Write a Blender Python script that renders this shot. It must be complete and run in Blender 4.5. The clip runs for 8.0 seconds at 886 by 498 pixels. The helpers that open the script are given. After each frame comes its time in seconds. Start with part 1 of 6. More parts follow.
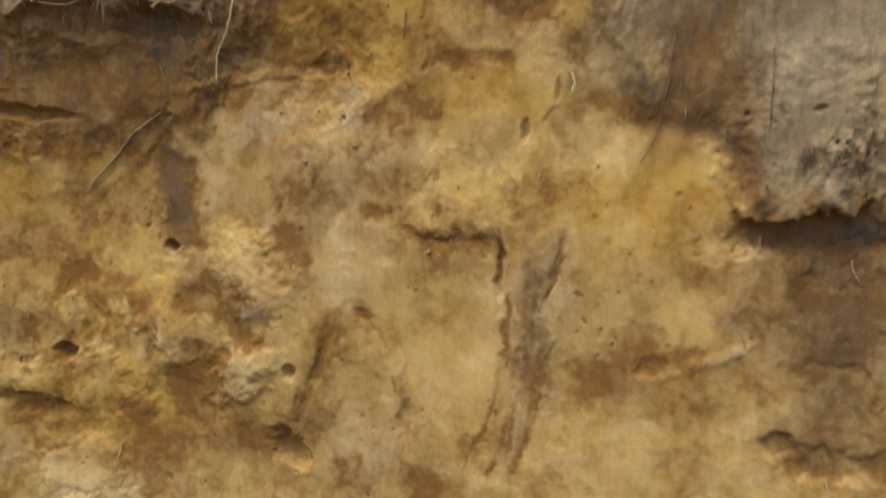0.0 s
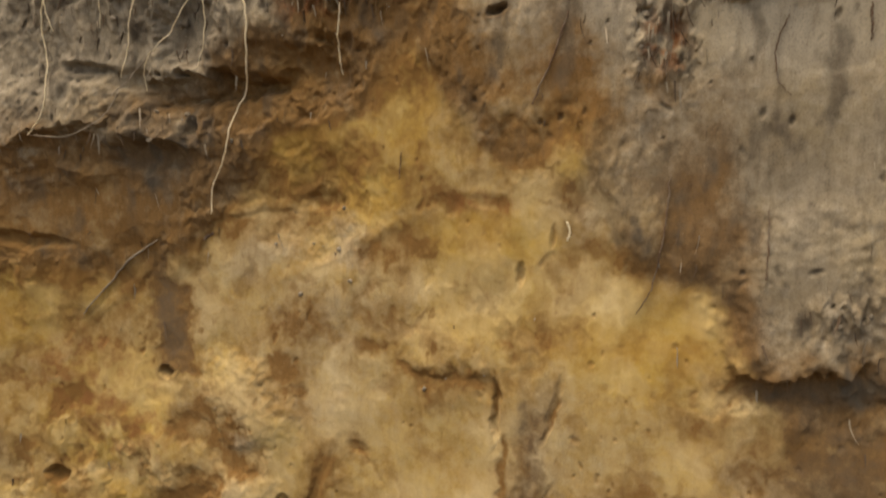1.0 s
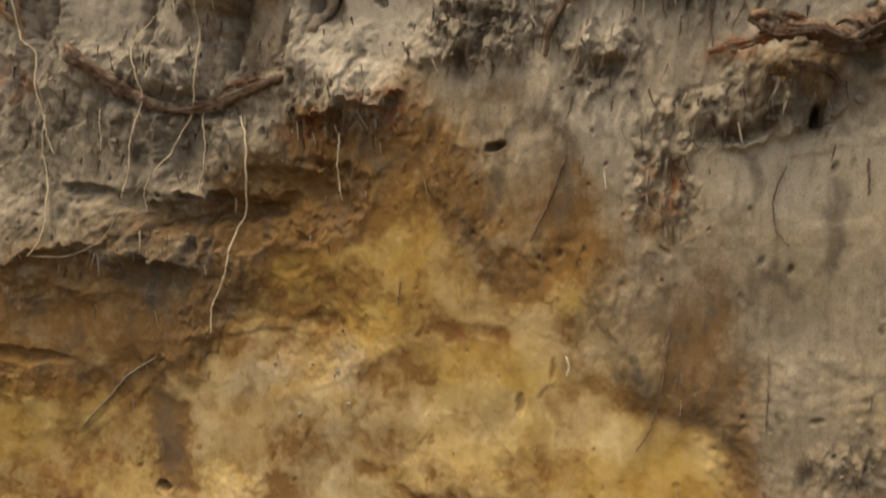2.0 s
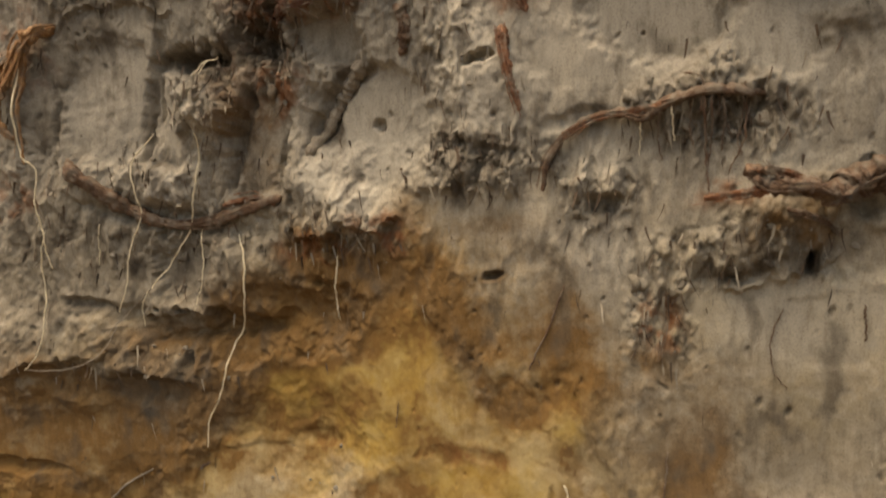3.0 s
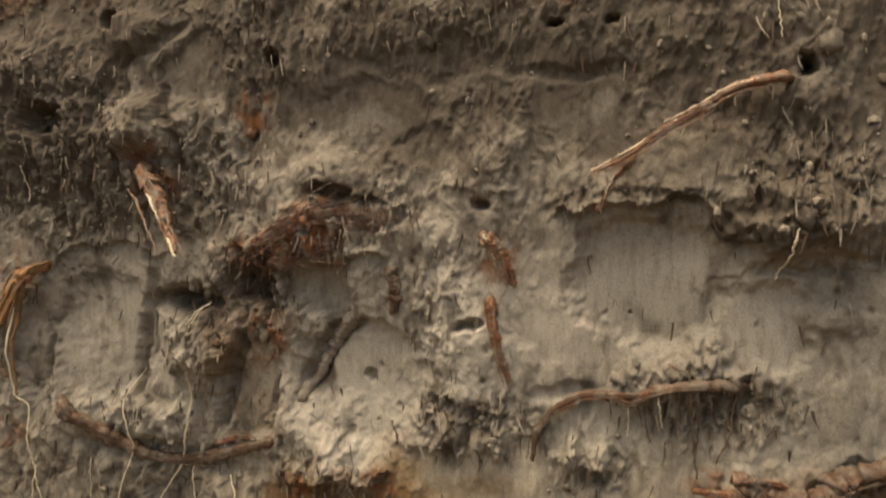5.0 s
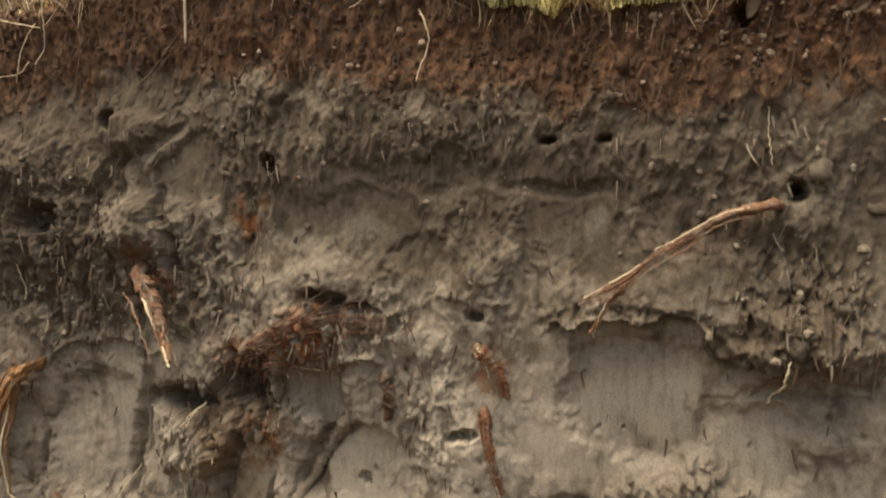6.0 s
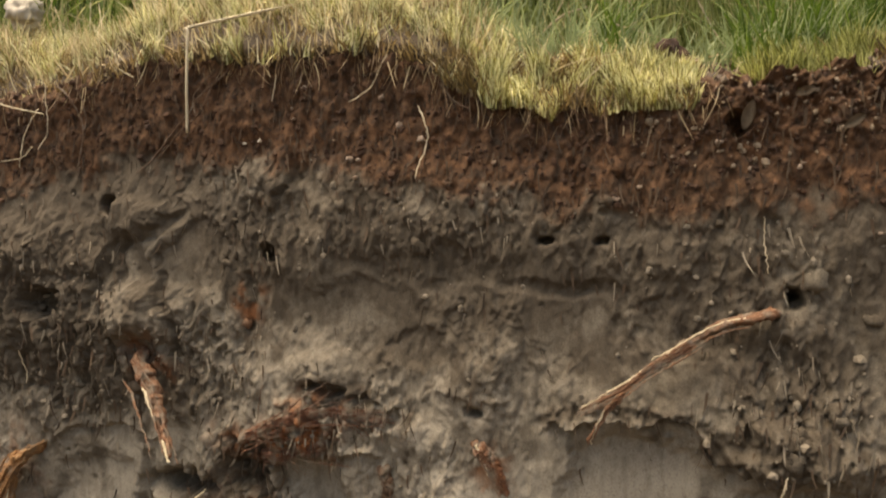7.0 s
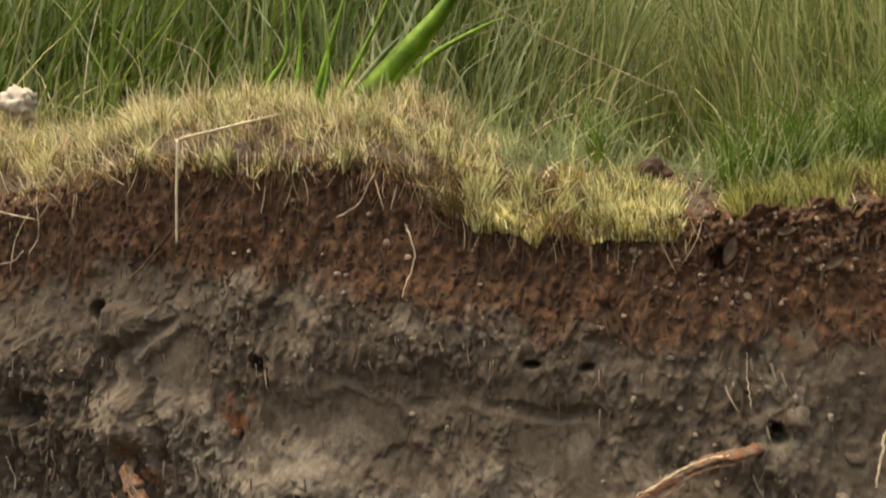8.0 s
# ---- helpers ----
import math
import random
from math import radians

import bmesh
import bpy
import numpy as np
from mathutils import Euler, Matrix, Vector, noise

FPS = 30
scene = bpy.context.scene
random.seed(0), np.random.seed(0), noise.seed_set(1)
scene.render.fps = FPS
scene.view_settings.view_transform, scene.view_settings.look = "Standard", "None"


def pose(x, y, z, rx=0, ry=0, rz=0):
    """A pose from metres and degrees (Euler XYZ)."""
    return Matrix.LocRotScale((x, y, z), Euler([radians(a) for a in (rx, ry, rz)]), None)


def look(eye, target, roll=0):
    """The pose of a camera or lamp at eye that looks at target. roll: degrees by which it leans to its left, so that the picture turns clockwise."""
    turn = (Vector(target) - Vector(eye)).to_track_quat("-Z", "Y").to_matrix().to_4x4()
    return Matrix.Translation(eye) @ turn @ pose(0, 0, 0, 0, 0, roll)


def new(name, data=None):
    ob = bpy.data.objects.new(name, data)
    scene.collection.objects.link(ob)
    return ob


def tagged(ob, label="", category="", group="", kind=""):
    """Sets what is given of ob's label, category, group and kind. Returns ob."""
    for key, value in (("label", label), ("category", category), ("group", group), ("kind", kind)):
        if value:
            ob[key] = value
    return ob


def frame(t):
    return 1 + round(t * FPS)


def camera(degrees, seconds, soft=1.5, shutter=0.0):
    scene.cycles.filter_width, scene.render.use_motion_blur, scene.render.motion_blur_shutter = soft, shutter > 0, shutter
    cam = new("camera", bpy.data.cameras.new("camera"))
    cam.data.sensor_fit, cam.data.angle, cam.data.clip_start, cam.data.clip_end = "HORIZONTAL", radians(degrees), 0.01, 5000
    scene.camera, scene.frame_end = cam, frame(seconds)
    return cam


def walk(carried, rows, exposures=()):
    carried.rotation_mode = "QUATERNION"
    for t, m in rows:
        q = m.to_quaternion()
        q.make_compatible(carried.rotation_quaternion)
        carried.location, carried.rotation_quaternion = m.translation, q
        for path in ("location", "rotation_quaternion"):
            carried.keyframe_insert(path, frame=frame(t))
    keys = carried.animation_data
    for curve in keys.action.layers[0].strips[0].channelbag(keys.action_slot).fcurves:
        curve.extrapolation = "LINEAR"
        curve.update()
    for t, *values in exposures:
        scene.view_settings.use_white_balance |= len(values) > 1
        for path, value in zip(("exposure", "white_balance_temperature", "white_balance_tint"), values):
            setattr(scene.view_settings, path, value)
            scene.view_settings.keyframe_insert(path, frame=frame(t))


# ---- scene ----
cam = camera(62.1, 8.0, 2.0, 0.4)
METRES, EYE, TILT, LEAN, TURN = 0.75, 0.45, -8.0, 0.0, 17.5
EXPOSURE = 0.92
ROWS = [
    (0.0, 0.0, 0.0, 0.0, 0.0, 0.0, -0.0),
    (0.5, 0.0012, 0.0014, 0.0791, -0.04, 0.67, 0.02),
    (1.0, 0.0047, 0.0018, 0.1506, -0.08, 1.46, 0.03),
    (1.5, 0.0039, -0.0003, 0.2205, -0.08, 2.11, 0.07),
    (3.0, 0.0076, -0.0124, 0.4174, -0.14, 3.96, 0.13),
    (3.5, 0.0069, -0.019, 0.4829, -0.08, 4.48, 0.19),
    (4.0, 0.0118, -0.0257, 0.5488, -0.13, 5.13, 0.19),
    (4.5, 0.0155, -0.034, 0.6164, -0.17, 5.85, 0.22),
    (6.0, 0.0247, -0.0603, 0.7832, -0.26, 7.72, 0.25),
    (6.5, 0.0263, -0.0698, 0.8314, -0.22, 8.22, 0.25),
    (7.0, 0.0273, -0.0791, 0.8747, -0.19, 8.71, 0.26),
    (7.5, 0.0341, -0.0897, 0.9264, -0.3, 9.28, 0.29),
    (8.0, 0.0399, -0.1043, 0.9902, -0.37, 9.89, 0.34),
]
walk(cam, [(t, pose(0, 0, EYE, TILT, LEAN, TURN) @ pose(METRES * x, METRES * y, METRES * z, 90 + pitch, roll, yaw)) for t, x, y, z, yaw, pitch, roll in ROWS],
     [(0.0, EXPOSURE + 0.09, 8600, 11), (1.5, EXPOSURE + 0.02, 8700, 12), (4.5, EXPOSURE + 0.09, 8500, 12), (8.0, EXPOSURE - 0.05, 8200, 12)])

# ---- light: high, hazy daylight that grazes down the face ----
world = bpy.data.worlds.new("sky")
scene.world = world
world.use_nodes = True
wn = world.node_tree
sky = wn.nodes.new("ShaderNodeTexSky")
sky.sky_type, sky.sun_disc = "NISHITA", False
sky.sun_elevation, sky.sun_rotation = radians(75), radians(241)
sky.air_density, sky.dust_density, sky.ozone_density = 1.0, 4.0, 1.0
wn.links.new(sky.outputs[0], wn.nodes["Background"].inputs[0])
wn.nodes["Background"].inputs[1].default_value = 0.15
sun = new("sun", bpy.data.lights.new("sun", "SUN"))
sun.data.energy, sun.data.angle, sun.data.color = 3.0, radians(70), (1.0, 0.94, 0.83)
sun.matrix_world = look((-0.7, -0.38, 3.0), (0, 0, 0))


# ---- noise over the face, in numpy ----
N_ANGLE = np.random.RandomState(7).rand(256, 256) * 2 * np.pi
N_COS, N_SIN = np.cos(N_ANGLE), np.sin(N_ANGLE)


def vnoise(x, z, seed=0):
    """Gradient noise, about -1 to 1."""
    x, z = np.broadcast_arrays(np.asarray(x, float) + seed * 17.31, np.asarray(z, float) + seed * 9.77)
    i, j = np.floor(x).astype(int), np.floor(z).astype(int)
    u, v = x - i, z - j

    def corner(a, b):
        p, q = (i + a) & 255, (j + b) & 255
        return N_COS[p, q] * (u - a) + N_SIN[p, q] * (v - b)

    s, t = u * u * u * (u * (u * 6 - 15) + 10), v * v * v * (v * (v * 6 - 15) + 10)
    low = corner(0, 0) * (1 - s) + corner(1, 0) * s
    high = corner(0, 1) * (1 - s) + corner(1, 1) * s
    return 1.5 * (low * (1 - t) + high * t)


def fbm(x, z, freq, octaves, seed=0, gain=0.5):
    out, amp = 0, 1
    for k in range(octaves):
        out = out + amp * vnoise(x * freq, z * freq, seed + k * 3)
        x, z = 0.8 * x - 0.6 * z, 0.6 * x + 0.8 * z
        freq, amp = freq * 2.03, amp * gain
    return out


def ridged(x, z, freq, octaves, seed=0, gain=0.55):
    out, amp = 0, 1
    for k in range(octaves):
        out = out + amp * (1 - 2 * np.abs(vnoise(x * freq, z * freq, seed + k * 3)))
        x, z = 0.8 * x - 0.6 * z, 0.6 * x + 0.8 * z
        freq, amp = freq * 2.03, amp * gain
    return out


def smooth(a, b, v):
    w = np.clip((v - a) / (b - a), 0, 1)
    return w * w * (3 - 2 * w)


# ---- materials ----
def material(name):
    m = bpy.data.materials.new(name)
    m.use_nodes = True
    nt = m.node_tree
    return m, nt, nt.nodes["Principled BSDF"]


def node(nt, kind, **inputs):
    n = nt.nodes.new(kind)
    for key, value in inputs.items():
        slot = n.inputs[key.replace("_", " ")]
        if isinstance(value, bpy.types.NodeSocket):
            nt.links.new(value, slot)
        else:
            slot.default_value = value
    return n


def grain(nt, scale, detail=4.0, stretch=(1, 1, 1), rough=0.6):
    at = node(nt, "ShaderNodeNewGeometry").outputs["Position"]
    mp = node(nt, "ShaderNodeMapping", Vector=at, Scale=stretch)
    return node(nt, "ShaderNodeTexNoise", Vector=mp.outputs[0], Scale=scale, Detail=detail, Roughness=rough).outputs["Fac"]


def ramp(nt, fac, *stops):
    r = nt.nodes.new("ShaderNodeValToRGB")
    nt.links.new(fac, r.inputs[0])
    while len(r.color_ramp.elements) < len(stops):
        r.color_ramp.elements.new(0.5)
    for e, (p, c) in zip(r.color_ramp.elements, stops):
        e.position, e.color = p, (*c, 1) if len(c) == 3 else c
    return r.outputs[0]


def mix(nt, fac, a, b, blend="MIX"):
    n = nt.nodes.new("ShaderNodeMix")
    n.data_type, n.blend_type = "RGBA", blend
    for slot, value in ((n.inputs[0], fac), (n.inputs[6], a), (n.inputs[7], b)):
        if isinstance(value, bpy.types.NodeSocket):
            nt.links.new(value, slot)
        else:
            slot.default_value = value if isinstance(value, float) else (*value, 1)
    return n.outputs[2]


def calc(nt, op, a, b=0.0, clamp=False, c=0.12):
    n = nt.nodes.new("ShaderNodeMath")
    n.operation, n.use_clamp = op, clamp
    for slot, value in zip(n.inputs, (a, b, c)):
        if isinstance(value, bpy.types.NodeSocket):
            nt.links.new(value, slot)
        else:
            slot.default_value = value
    return n.outputs[0]


def bump(nt, shader, height, strength, distance):
    b = node(nt, "ShaderNodeBump", Height=height, Strength=strength, Distance=distance)
    nt.links.new(b.outputs[0], shader.inputs["Normal"])


def soil_material():
    """Sand and loam; the vertex layers say how much ochre, humus, pale sand, brown, rust and moist organic matter each
    spot holds; the brown and the dark layer also carry painted shade.
    """
    m, nt, sh = material("soil")
    strata = node(nt, "ShaderNodeSeparateColor", Color=node(nt, "ShaderNodeAttribute").outputs["Color"])
    stain_shade = node(nt, "ShaderNodeSeparateColor", Color=node(nt, "ShaderNodeAttribute").outputs["Color"])
    strata.inputs[0].links[0].from_node.attribute_name = "strata"
    stain_shade.inputs[0].links[0].from_node.attribute_name = "stain_shade"
    broad, mid, fine = grain(nt, 22, 5), grain(nt, 120, 6), grain(nt, 700, 3)
    drips = grain(nt, 160, 5, (1, 1, 0.22))
    wobble = calc(nt, "SUBTRACT", mid, 0.5)

    def amount(slot, spread):
        n = nt.nodes.new("ShaderNodeMath")
        n.operation, n.use_clamp = "ADD", True
        gate = calc(nt, "MULTIPLY", calc(nt, "MULTIPLY", slot, 4.0, True), spread)
        nt.links.new(slot, n.inputs[0])
        nt.links.new(calc(nt, "MULTIPLY", wobble, gate), n.inputs[1])
        return n.outputs[0]

    col = mix(nt, broad, (0.225, 0.196, 0.149), (0.318, 0.282, 0.222))
    ochre = ramp(nt, broad, (0.3, (0.330, 0.196, 0.044)), (0.5, (0.398, 0.262, 0.068)), (0.7, (0.436, 0.310, 0.098)))
    col = mix(nt, amount(strata.outputs[0], 0.8), col, ochre)
    col = mix(nt, amount(strata.outputs[2], 0.9), col, mix(nt, strata.outputs[0], (0.40, 0.358, 0.285), (0.53, 0.405, 0.195)))
    col = mix(nt, amount(stain_shade.outputs[0], 1.0), col, mix(nt, strata.outputs[0], mix(nt, broad, (0.098, 0.053, 0.019), (0.165, 0.095, 0.036)), mix(nt, broad, (0.145, 0.072, 0.018), (0.225, 0.122, 0.038))))
    # dark mix: moist soil, and shade painted in hollows, crevices and under ledges
    col = mix(nt, amount(stain_shade.outputs[2], 1.0), col, mix(nt, mid, (0.055, 0.043, 0.030), (0.110, 0.089, 0.064)))
    humus = ramp(nt, mid, (0.3, (0.028, 0.017, 0.011)), (0.5, (0.085, 0.047, 0.026)), (0.72, (0.164, 0.090, 0.049)))
    col = mix(nt, amount(strata.outputs[1], 0.9), col, humus)
    col = mix(nt, amount(stain_shade.outputs[1], 1.0), col, mix(nt, broad, (0.13, 0.045, 0.016), (0.24, 0.095, 0.035)))
    speck = ramp(nt, fine, (0.28, (0.45, 0.43, 0.4)), (0.48, (1, 1, 1)), (0.75, (1.25, 1.24, 1.22)))
    col = mix(nt, calc(nt, "MULTIPLY_ADD", strata.outputs[0], -0.45, c=0.62), col, speck, "MULTIPLY")
    streak = ramp(nt, drips, (0.3, (0.6, 0.57, 0.53)), (0.5, (1, 1, 1)), (0.75, (1.18, 1.17, 1.15)))
    col = mix(nt, calc(nt, "MULTIPLY_ADD", strata.outputs[0], -0.45, c=0.6), col, streak, "MULTIPLY")
    nt.links.new(col, sh.inputs["Base Color"])
    sh.inputs["Roughness"].default_value = 0.92
    sh.inputs["Specular IOR Level"].default_value = 0.25
    height = calc(nt, "ADD", calc(nt, "MULTIPLY", mid, 1.0), calc(nt, "ADD", calc(nt, "MULTIPLY", fine, 0.35), calc(nt, "MULTIPLY", drips, 0.6)))
    rough = node(nt, "ShaderNodeAttribute")
    rough.attribute_name = "texture"
    bump(nt, sh, height, calc(nt, "MULTIPLY_ADD", rough.outputs["Fac"], 0.55, c=0.06), 0.004)
    return m


def plain_soil(name, dark, light, scale=60.0):
    m, nt, sh = material(name)
    tone = node(nt, "ShaderNodeNewGeometry").outputs["Random Per Island"]
    col = mix(nt, grain(nt, scale, 6), dark, light)
    col = mix(nt, 0.6, col, ramp(nt, tone, (0.0, (0.5, 0.5, 0.5)), (1.0, (1.5, 1.45, 1.4))), "MULTIPLY")
    nt.links.new(col, sh.inputs["Base Color"])
    sh.inputs["Roughness"].default_value = 0.95
    bump(nt, sh, grain(nt, scale * 8, 4), 0.5, 0.002)
    return m


def bark(name, dark, light, pale, dusty=0.85):
    """Root bark: long fibres, torn places that show pale wood."""
    m, nt, sh = material(name)
    uv = node(nt, "ShaderNodeUVMap").outputs[0]
    mp = node(nt, "ShaderNodeMapping", Vector=uv, Scale=(9, 1.2, 1))
    fibre = node(nt, "ShaderNodeTexNoise", Vector=mp.outputs[0], Scale=3.0, Detail=6.0, Roughness=0.65).outputs["Fac"]
    col = ramp(nt, fibre, (0.32, dark), (0.52, light), (0.70, pale))
    dust = grain(nt, 90, 5)
    col = mix(nt, ramp(nt, dust, (0.46, (0, 0, 0)), (0.62, (dusty, dusty, dusty))), col, (0.20, 0.165, 0.12))
    nt.links.new(col, sh.inputs["Base Color"])
    sh.inputs["Roughness"].default_value = 0.75
    bump(nt, sh, fibre, 0.6, 0.002)
    return m


def blade_material(name, *stops, glow=0.4):
    """Leaves and stems: each one has its own tint, and light passes through."""
    m, nt, sh = material(name)
    tone = node(nt, "ShaderNodeNewGeometry").outputs["Random Per Island"]
    col = ramp(nt, tone, *stops)
    col = mix(nt, 0.5, col, ramp(nt, grain(nt, 150, 3), (0.3, (0.65, 0.65, 0.6)), (0.7, (1.3, 1.3, 1.2))), "MULTIPLY")
    col = mix(nt, 0.75, col, ramp(nt, grain(nt, 26, 3), (0.33, (0.55, 0.60, 0.50)), (0.5, (1, 1, 0.95)), (0.68, (1.45, 1.4, 1.35))), "MULTIPLY")
    nt.links.new(col, sh.inputs["Base Color"])
    sh.inputs["Roughness"].default_value = 0.6
    thin = node(nt, "ShaderNodeBsdfTranslucent", Color=col)
    both = node(nt, "ShaderNodeMixShader", Fac=glow)
    nt.links.new(sh.outputs[0], both.inputs[1])
    nt.links.new(thin.outputs[0], both.inputs[2])
    nt.links.new(both.outputs[0], nt.nodes["Material Output"].inputs[0])
    return m


SOIL = soil_material()
CRUMB_DARK = plain_soil("humus_crumb", (0.018, 0.011, 0.007), (0.11, 0.055, 0.030))
CRUMB_GREY = plain_soil("sand_crumb", (0.10, 0.082, 0.058), (0.26, 0.225, 0.17))
GROUND = plain_soil("ground_soil", (0.022, 0.016, 0.010), (0.085, 0.062, 0.040), 40.0)
BARK = {
    "orange": bark("orange_bark", (0.055, 0.021, 0.010), (0.185, 0.078, 0.034), (0.42, 0.29, 0.18)),
    "gold": bark("golden_bark", (0.085, 0.034, 0.012), (0.285, 0.132, 0.042), (0.54, 0.36, 0.18), 0.6),
    "felt": bark("root_felt", (0.045, 0.016, 0.008), (0.135, 0.050, 0.022), (0.24, 0.105, 0.05), 0.9),
    "rust": bark("rust_bark", (0.055, 0.020, 0.009), (0.19, 0.070, 0.026), (0.34, 0.17, 0.08)),
    "brown": bark("brown_bark", (0.030, 0.016, 0.008), (0.105, 0.052, 0.024), (0.19, 0.120, 0.068), 0.65),
    "sandy": bark("sandy_bark", (0.11, 0.085, 0.058), (0.23, 0.185, 0.13), (0.33, 0.28, 0.21), 1.0),
    "pale": bark("pale_rootlet", (0.46, 0.36, 0.21), (0.70, 0.60, 0.40), (0.80, 0.73, 0.56), 0.3),
}
DRY_STALK = bark("dry_stalk", (0.24, 0.18, 0.10), (0.44, 0.36, 0.22), (0.58, 0.50, 0.34), 0.3)
MOSS = blade_material("moss", (0.0, (0.095, 0.092, 0.030)), (0.3, (0.330, 0.330, 0.128)), (0.65, (0.700, 0.685, 0.425)), (1.0, (0.860, 0.821, 0.626)), glow=0.5)
MOSS_GREEN = blade_material("green_moss", (0.0, (0.108, 0.092, 0.017)), (0.3, (0.350, 0.335, 0.118)), (0.65, (0.705, 0.685, 0.380)), (1.0, (0.860, 0.842, 0.583)), glow=0.5)
MOSS_OLIVE = blade_material("olive_moss", (0.0, (0.076, 0.081, 0.018)), (0.4, (0.238, 0.250, 0.070)), (0.8, (0.432, 0.450, 0.175)), (1.0, (0.594, 0.596, 0.292)), glow=0.45)
MOSS_BROWN = blade_material("moss_stem", (0.0, (0.060, 0.040, 0.018)), (0.6, (0.190, 0.132, 0.058)), (1.0, (0.400, 0.290, 0.130)), glow=0.3)
STRAW = blade_material("dry_grass", (0.0, (0.259, 0.184, 0.086)), (0.5, (0.583, 0.475, 0.292)), (1.0, (0.799, 0.713, 0.518)), glow=0.3)
TURF_ROOT = blade_material("turf_root", (0.0, (0.10, 0.06, 0.03)), (0.6, (0.24, 0.16, 0.09)), (1.0, (0.50, 0.40, 0.25)), glow=0.1)
GRASS = blade_material("grass", (0.0, (0.075, 0.105, 0.016)), (0.45, (0.185, 0.240, 0.062)), (0.8, (0.318, 0.356, 0.145)), (1.0, (0.460, 0.400, 0.225)), glow=0.6)
GRASS_FAR = blade_material("far_grass", (0.0, (0.118, 0.172, 0.028)), (0.5, (0.235, 0.308, 0.082)), (1.0, (0.425, 0.460, 0.215)), glow=0.6)
LEAF = blade_material("broad_grass", (0.0, (0.215, 0.410, 0.040)), (1.0, (0.330, 0.530, 0.090)), glow=0.6)
LEAF_DEEP = blade_material("deep_grass", (0.0, (0.045, 0.085, 0.007)), (0.6, (0.090, 0.162, 0.018)), (1.0, (0.162, 0.238, 0.045)), glow=0.5)
LEAF_GREY = blade_material("grey_grass", (0.0, (0.22, 0.28, 0.14)), (1.0, (0.32, 0.38, 0.2)), glow=0.5)
STONE = plain_soil("pale_stone", (0.13, 0.095, 0.07), (0.32, 0.25, 0.19), 300.0)
WHITE = plain_soil("white_stone", (0.42, 0.37, 0.28), (0.66, 0.61, 0.52), 70.0)
LITTER = plain_soil("dead_leaf", (0.10, 0.075, 0.05), (0.34, 0.27, 0.19), 150.0)


# ---- the cut face: where each kind of soil lies, and its relief ----
# Curves are (x, z). Patches are x, z, half width, half height, turn in degrees, strength (hollows and lumps: millimetres).
OCHRE_TOP = [(-.716, .48), (-.591, .466), (-.497, .477), (-.438, .527), (-.404, .585), (-.366, .613), (-.296, .624), (-.261, .655), (-.237, .685), (-.209, .675), (-.189, .625), (-.152, .58), (-.112, .591), (-.093, .616), (-.064, .592), (-.053, .514), (-.038, .475), (.003, .478), (.042, .481), (.061, .435), (.069, .375), (.101, .367), (.173, .365)]
HUMUS_FOOT = [(-.674, 1.176), (-.572, 1.189), (-.511, 1.2), (-.383, 1.199), (-.266, 1.189), (-.21, 1.169), (-.157, 1.16), (-.06, 1.15), (.026, 1.145), (.105, 1.146), (.184, 1.148)]
LIP = [(-0.667, 1.274), (-0.572, 1.287), (-0.506, 1.303), (-0.440, 1.310), (-0.379, 1.302), (-0.320, 1.299), (-0.263, 1.301), (-0.208, 1.292), (-0.177, 1.276), (-0.157, 1.258), (-0.109, 1.243), (-0.061, 1.240), (-0.016, 1.235), (0.019, 1.238), (0.040, 1.241), (0.069, 1.240), (0.108, 1.241), (0.147, 1.248), (0.190, 1.251)]
OCHRE = [
    (-.595, .174, .0971, .0586, 0, .5),
    (-.593, .283, .0713, .0413, 0, .8),
    (-.57, .294, .0695, .0346, 0, .7),
    (-.55, .334, .0641, .0394, 0, .6),
    (-.655, .399, .0496, .0334, 0, .7),
    (-.021, .407, .0781, .0402, 0, .5),
    (-.636, .431, .0564, .0304, 0, .8),
    (-.155, .43, .0627, .0316, 0, .3),
    (-.63, .436, .0439, .0421, 0, .8),
    (.024, .445, .0224, .0288, 0, .9),
    (-.168, .497, .0571, .0267, 0, .6),
    (-.28, .539, .0513, .033, 0, .6),
    (-.331, .575, .0648, .0332, 0, 1),
    (-.078, .582, .0191, .0395, -15, 1),
    (-.237, .624, .0273, .0628, 0, .8),
]
BLEACHED_A = [
    (-.291, .15, .0697, .0521, 0, .3),
    (.133, .251, .0296, .0152, -30, .5),
    (-.116, .263, .0242, .11, -12, .5),
    (-.045, .268, .0399, .0495, 0, .2),
    (-.425, .274, .0176, .0128, 0, .9),
    (.076, .289, .0266, .0307, 0, .4),
    (.135, .294, .0494, .0297, 0, .5),
    (-.483, .307, .0291, .0324, 0, .4),
    (-.345, .346, .0751, .0479, -20, .35),
    (-.344, .41, .0557, .0346, -10, .45),
    (-.292, .422, .0417, .028, 0, .4),
    (-.396, .467, .0512, .0171, 10, .5),
    (.105, .486, .0675, .096, 0, .8),
    (-.301, .492, .0208, .0216, 0, .7),
    (-.063, .529, .0237, .0351, -20, .6),
]
BLEACHED_B = [
    (-.027, .555, .0317, .0538, 0, .9),
    (-.61, .652, .0826, .0678, 0, .9),
]
BLEACHED = BLEACHED_A + BLEACHED_B
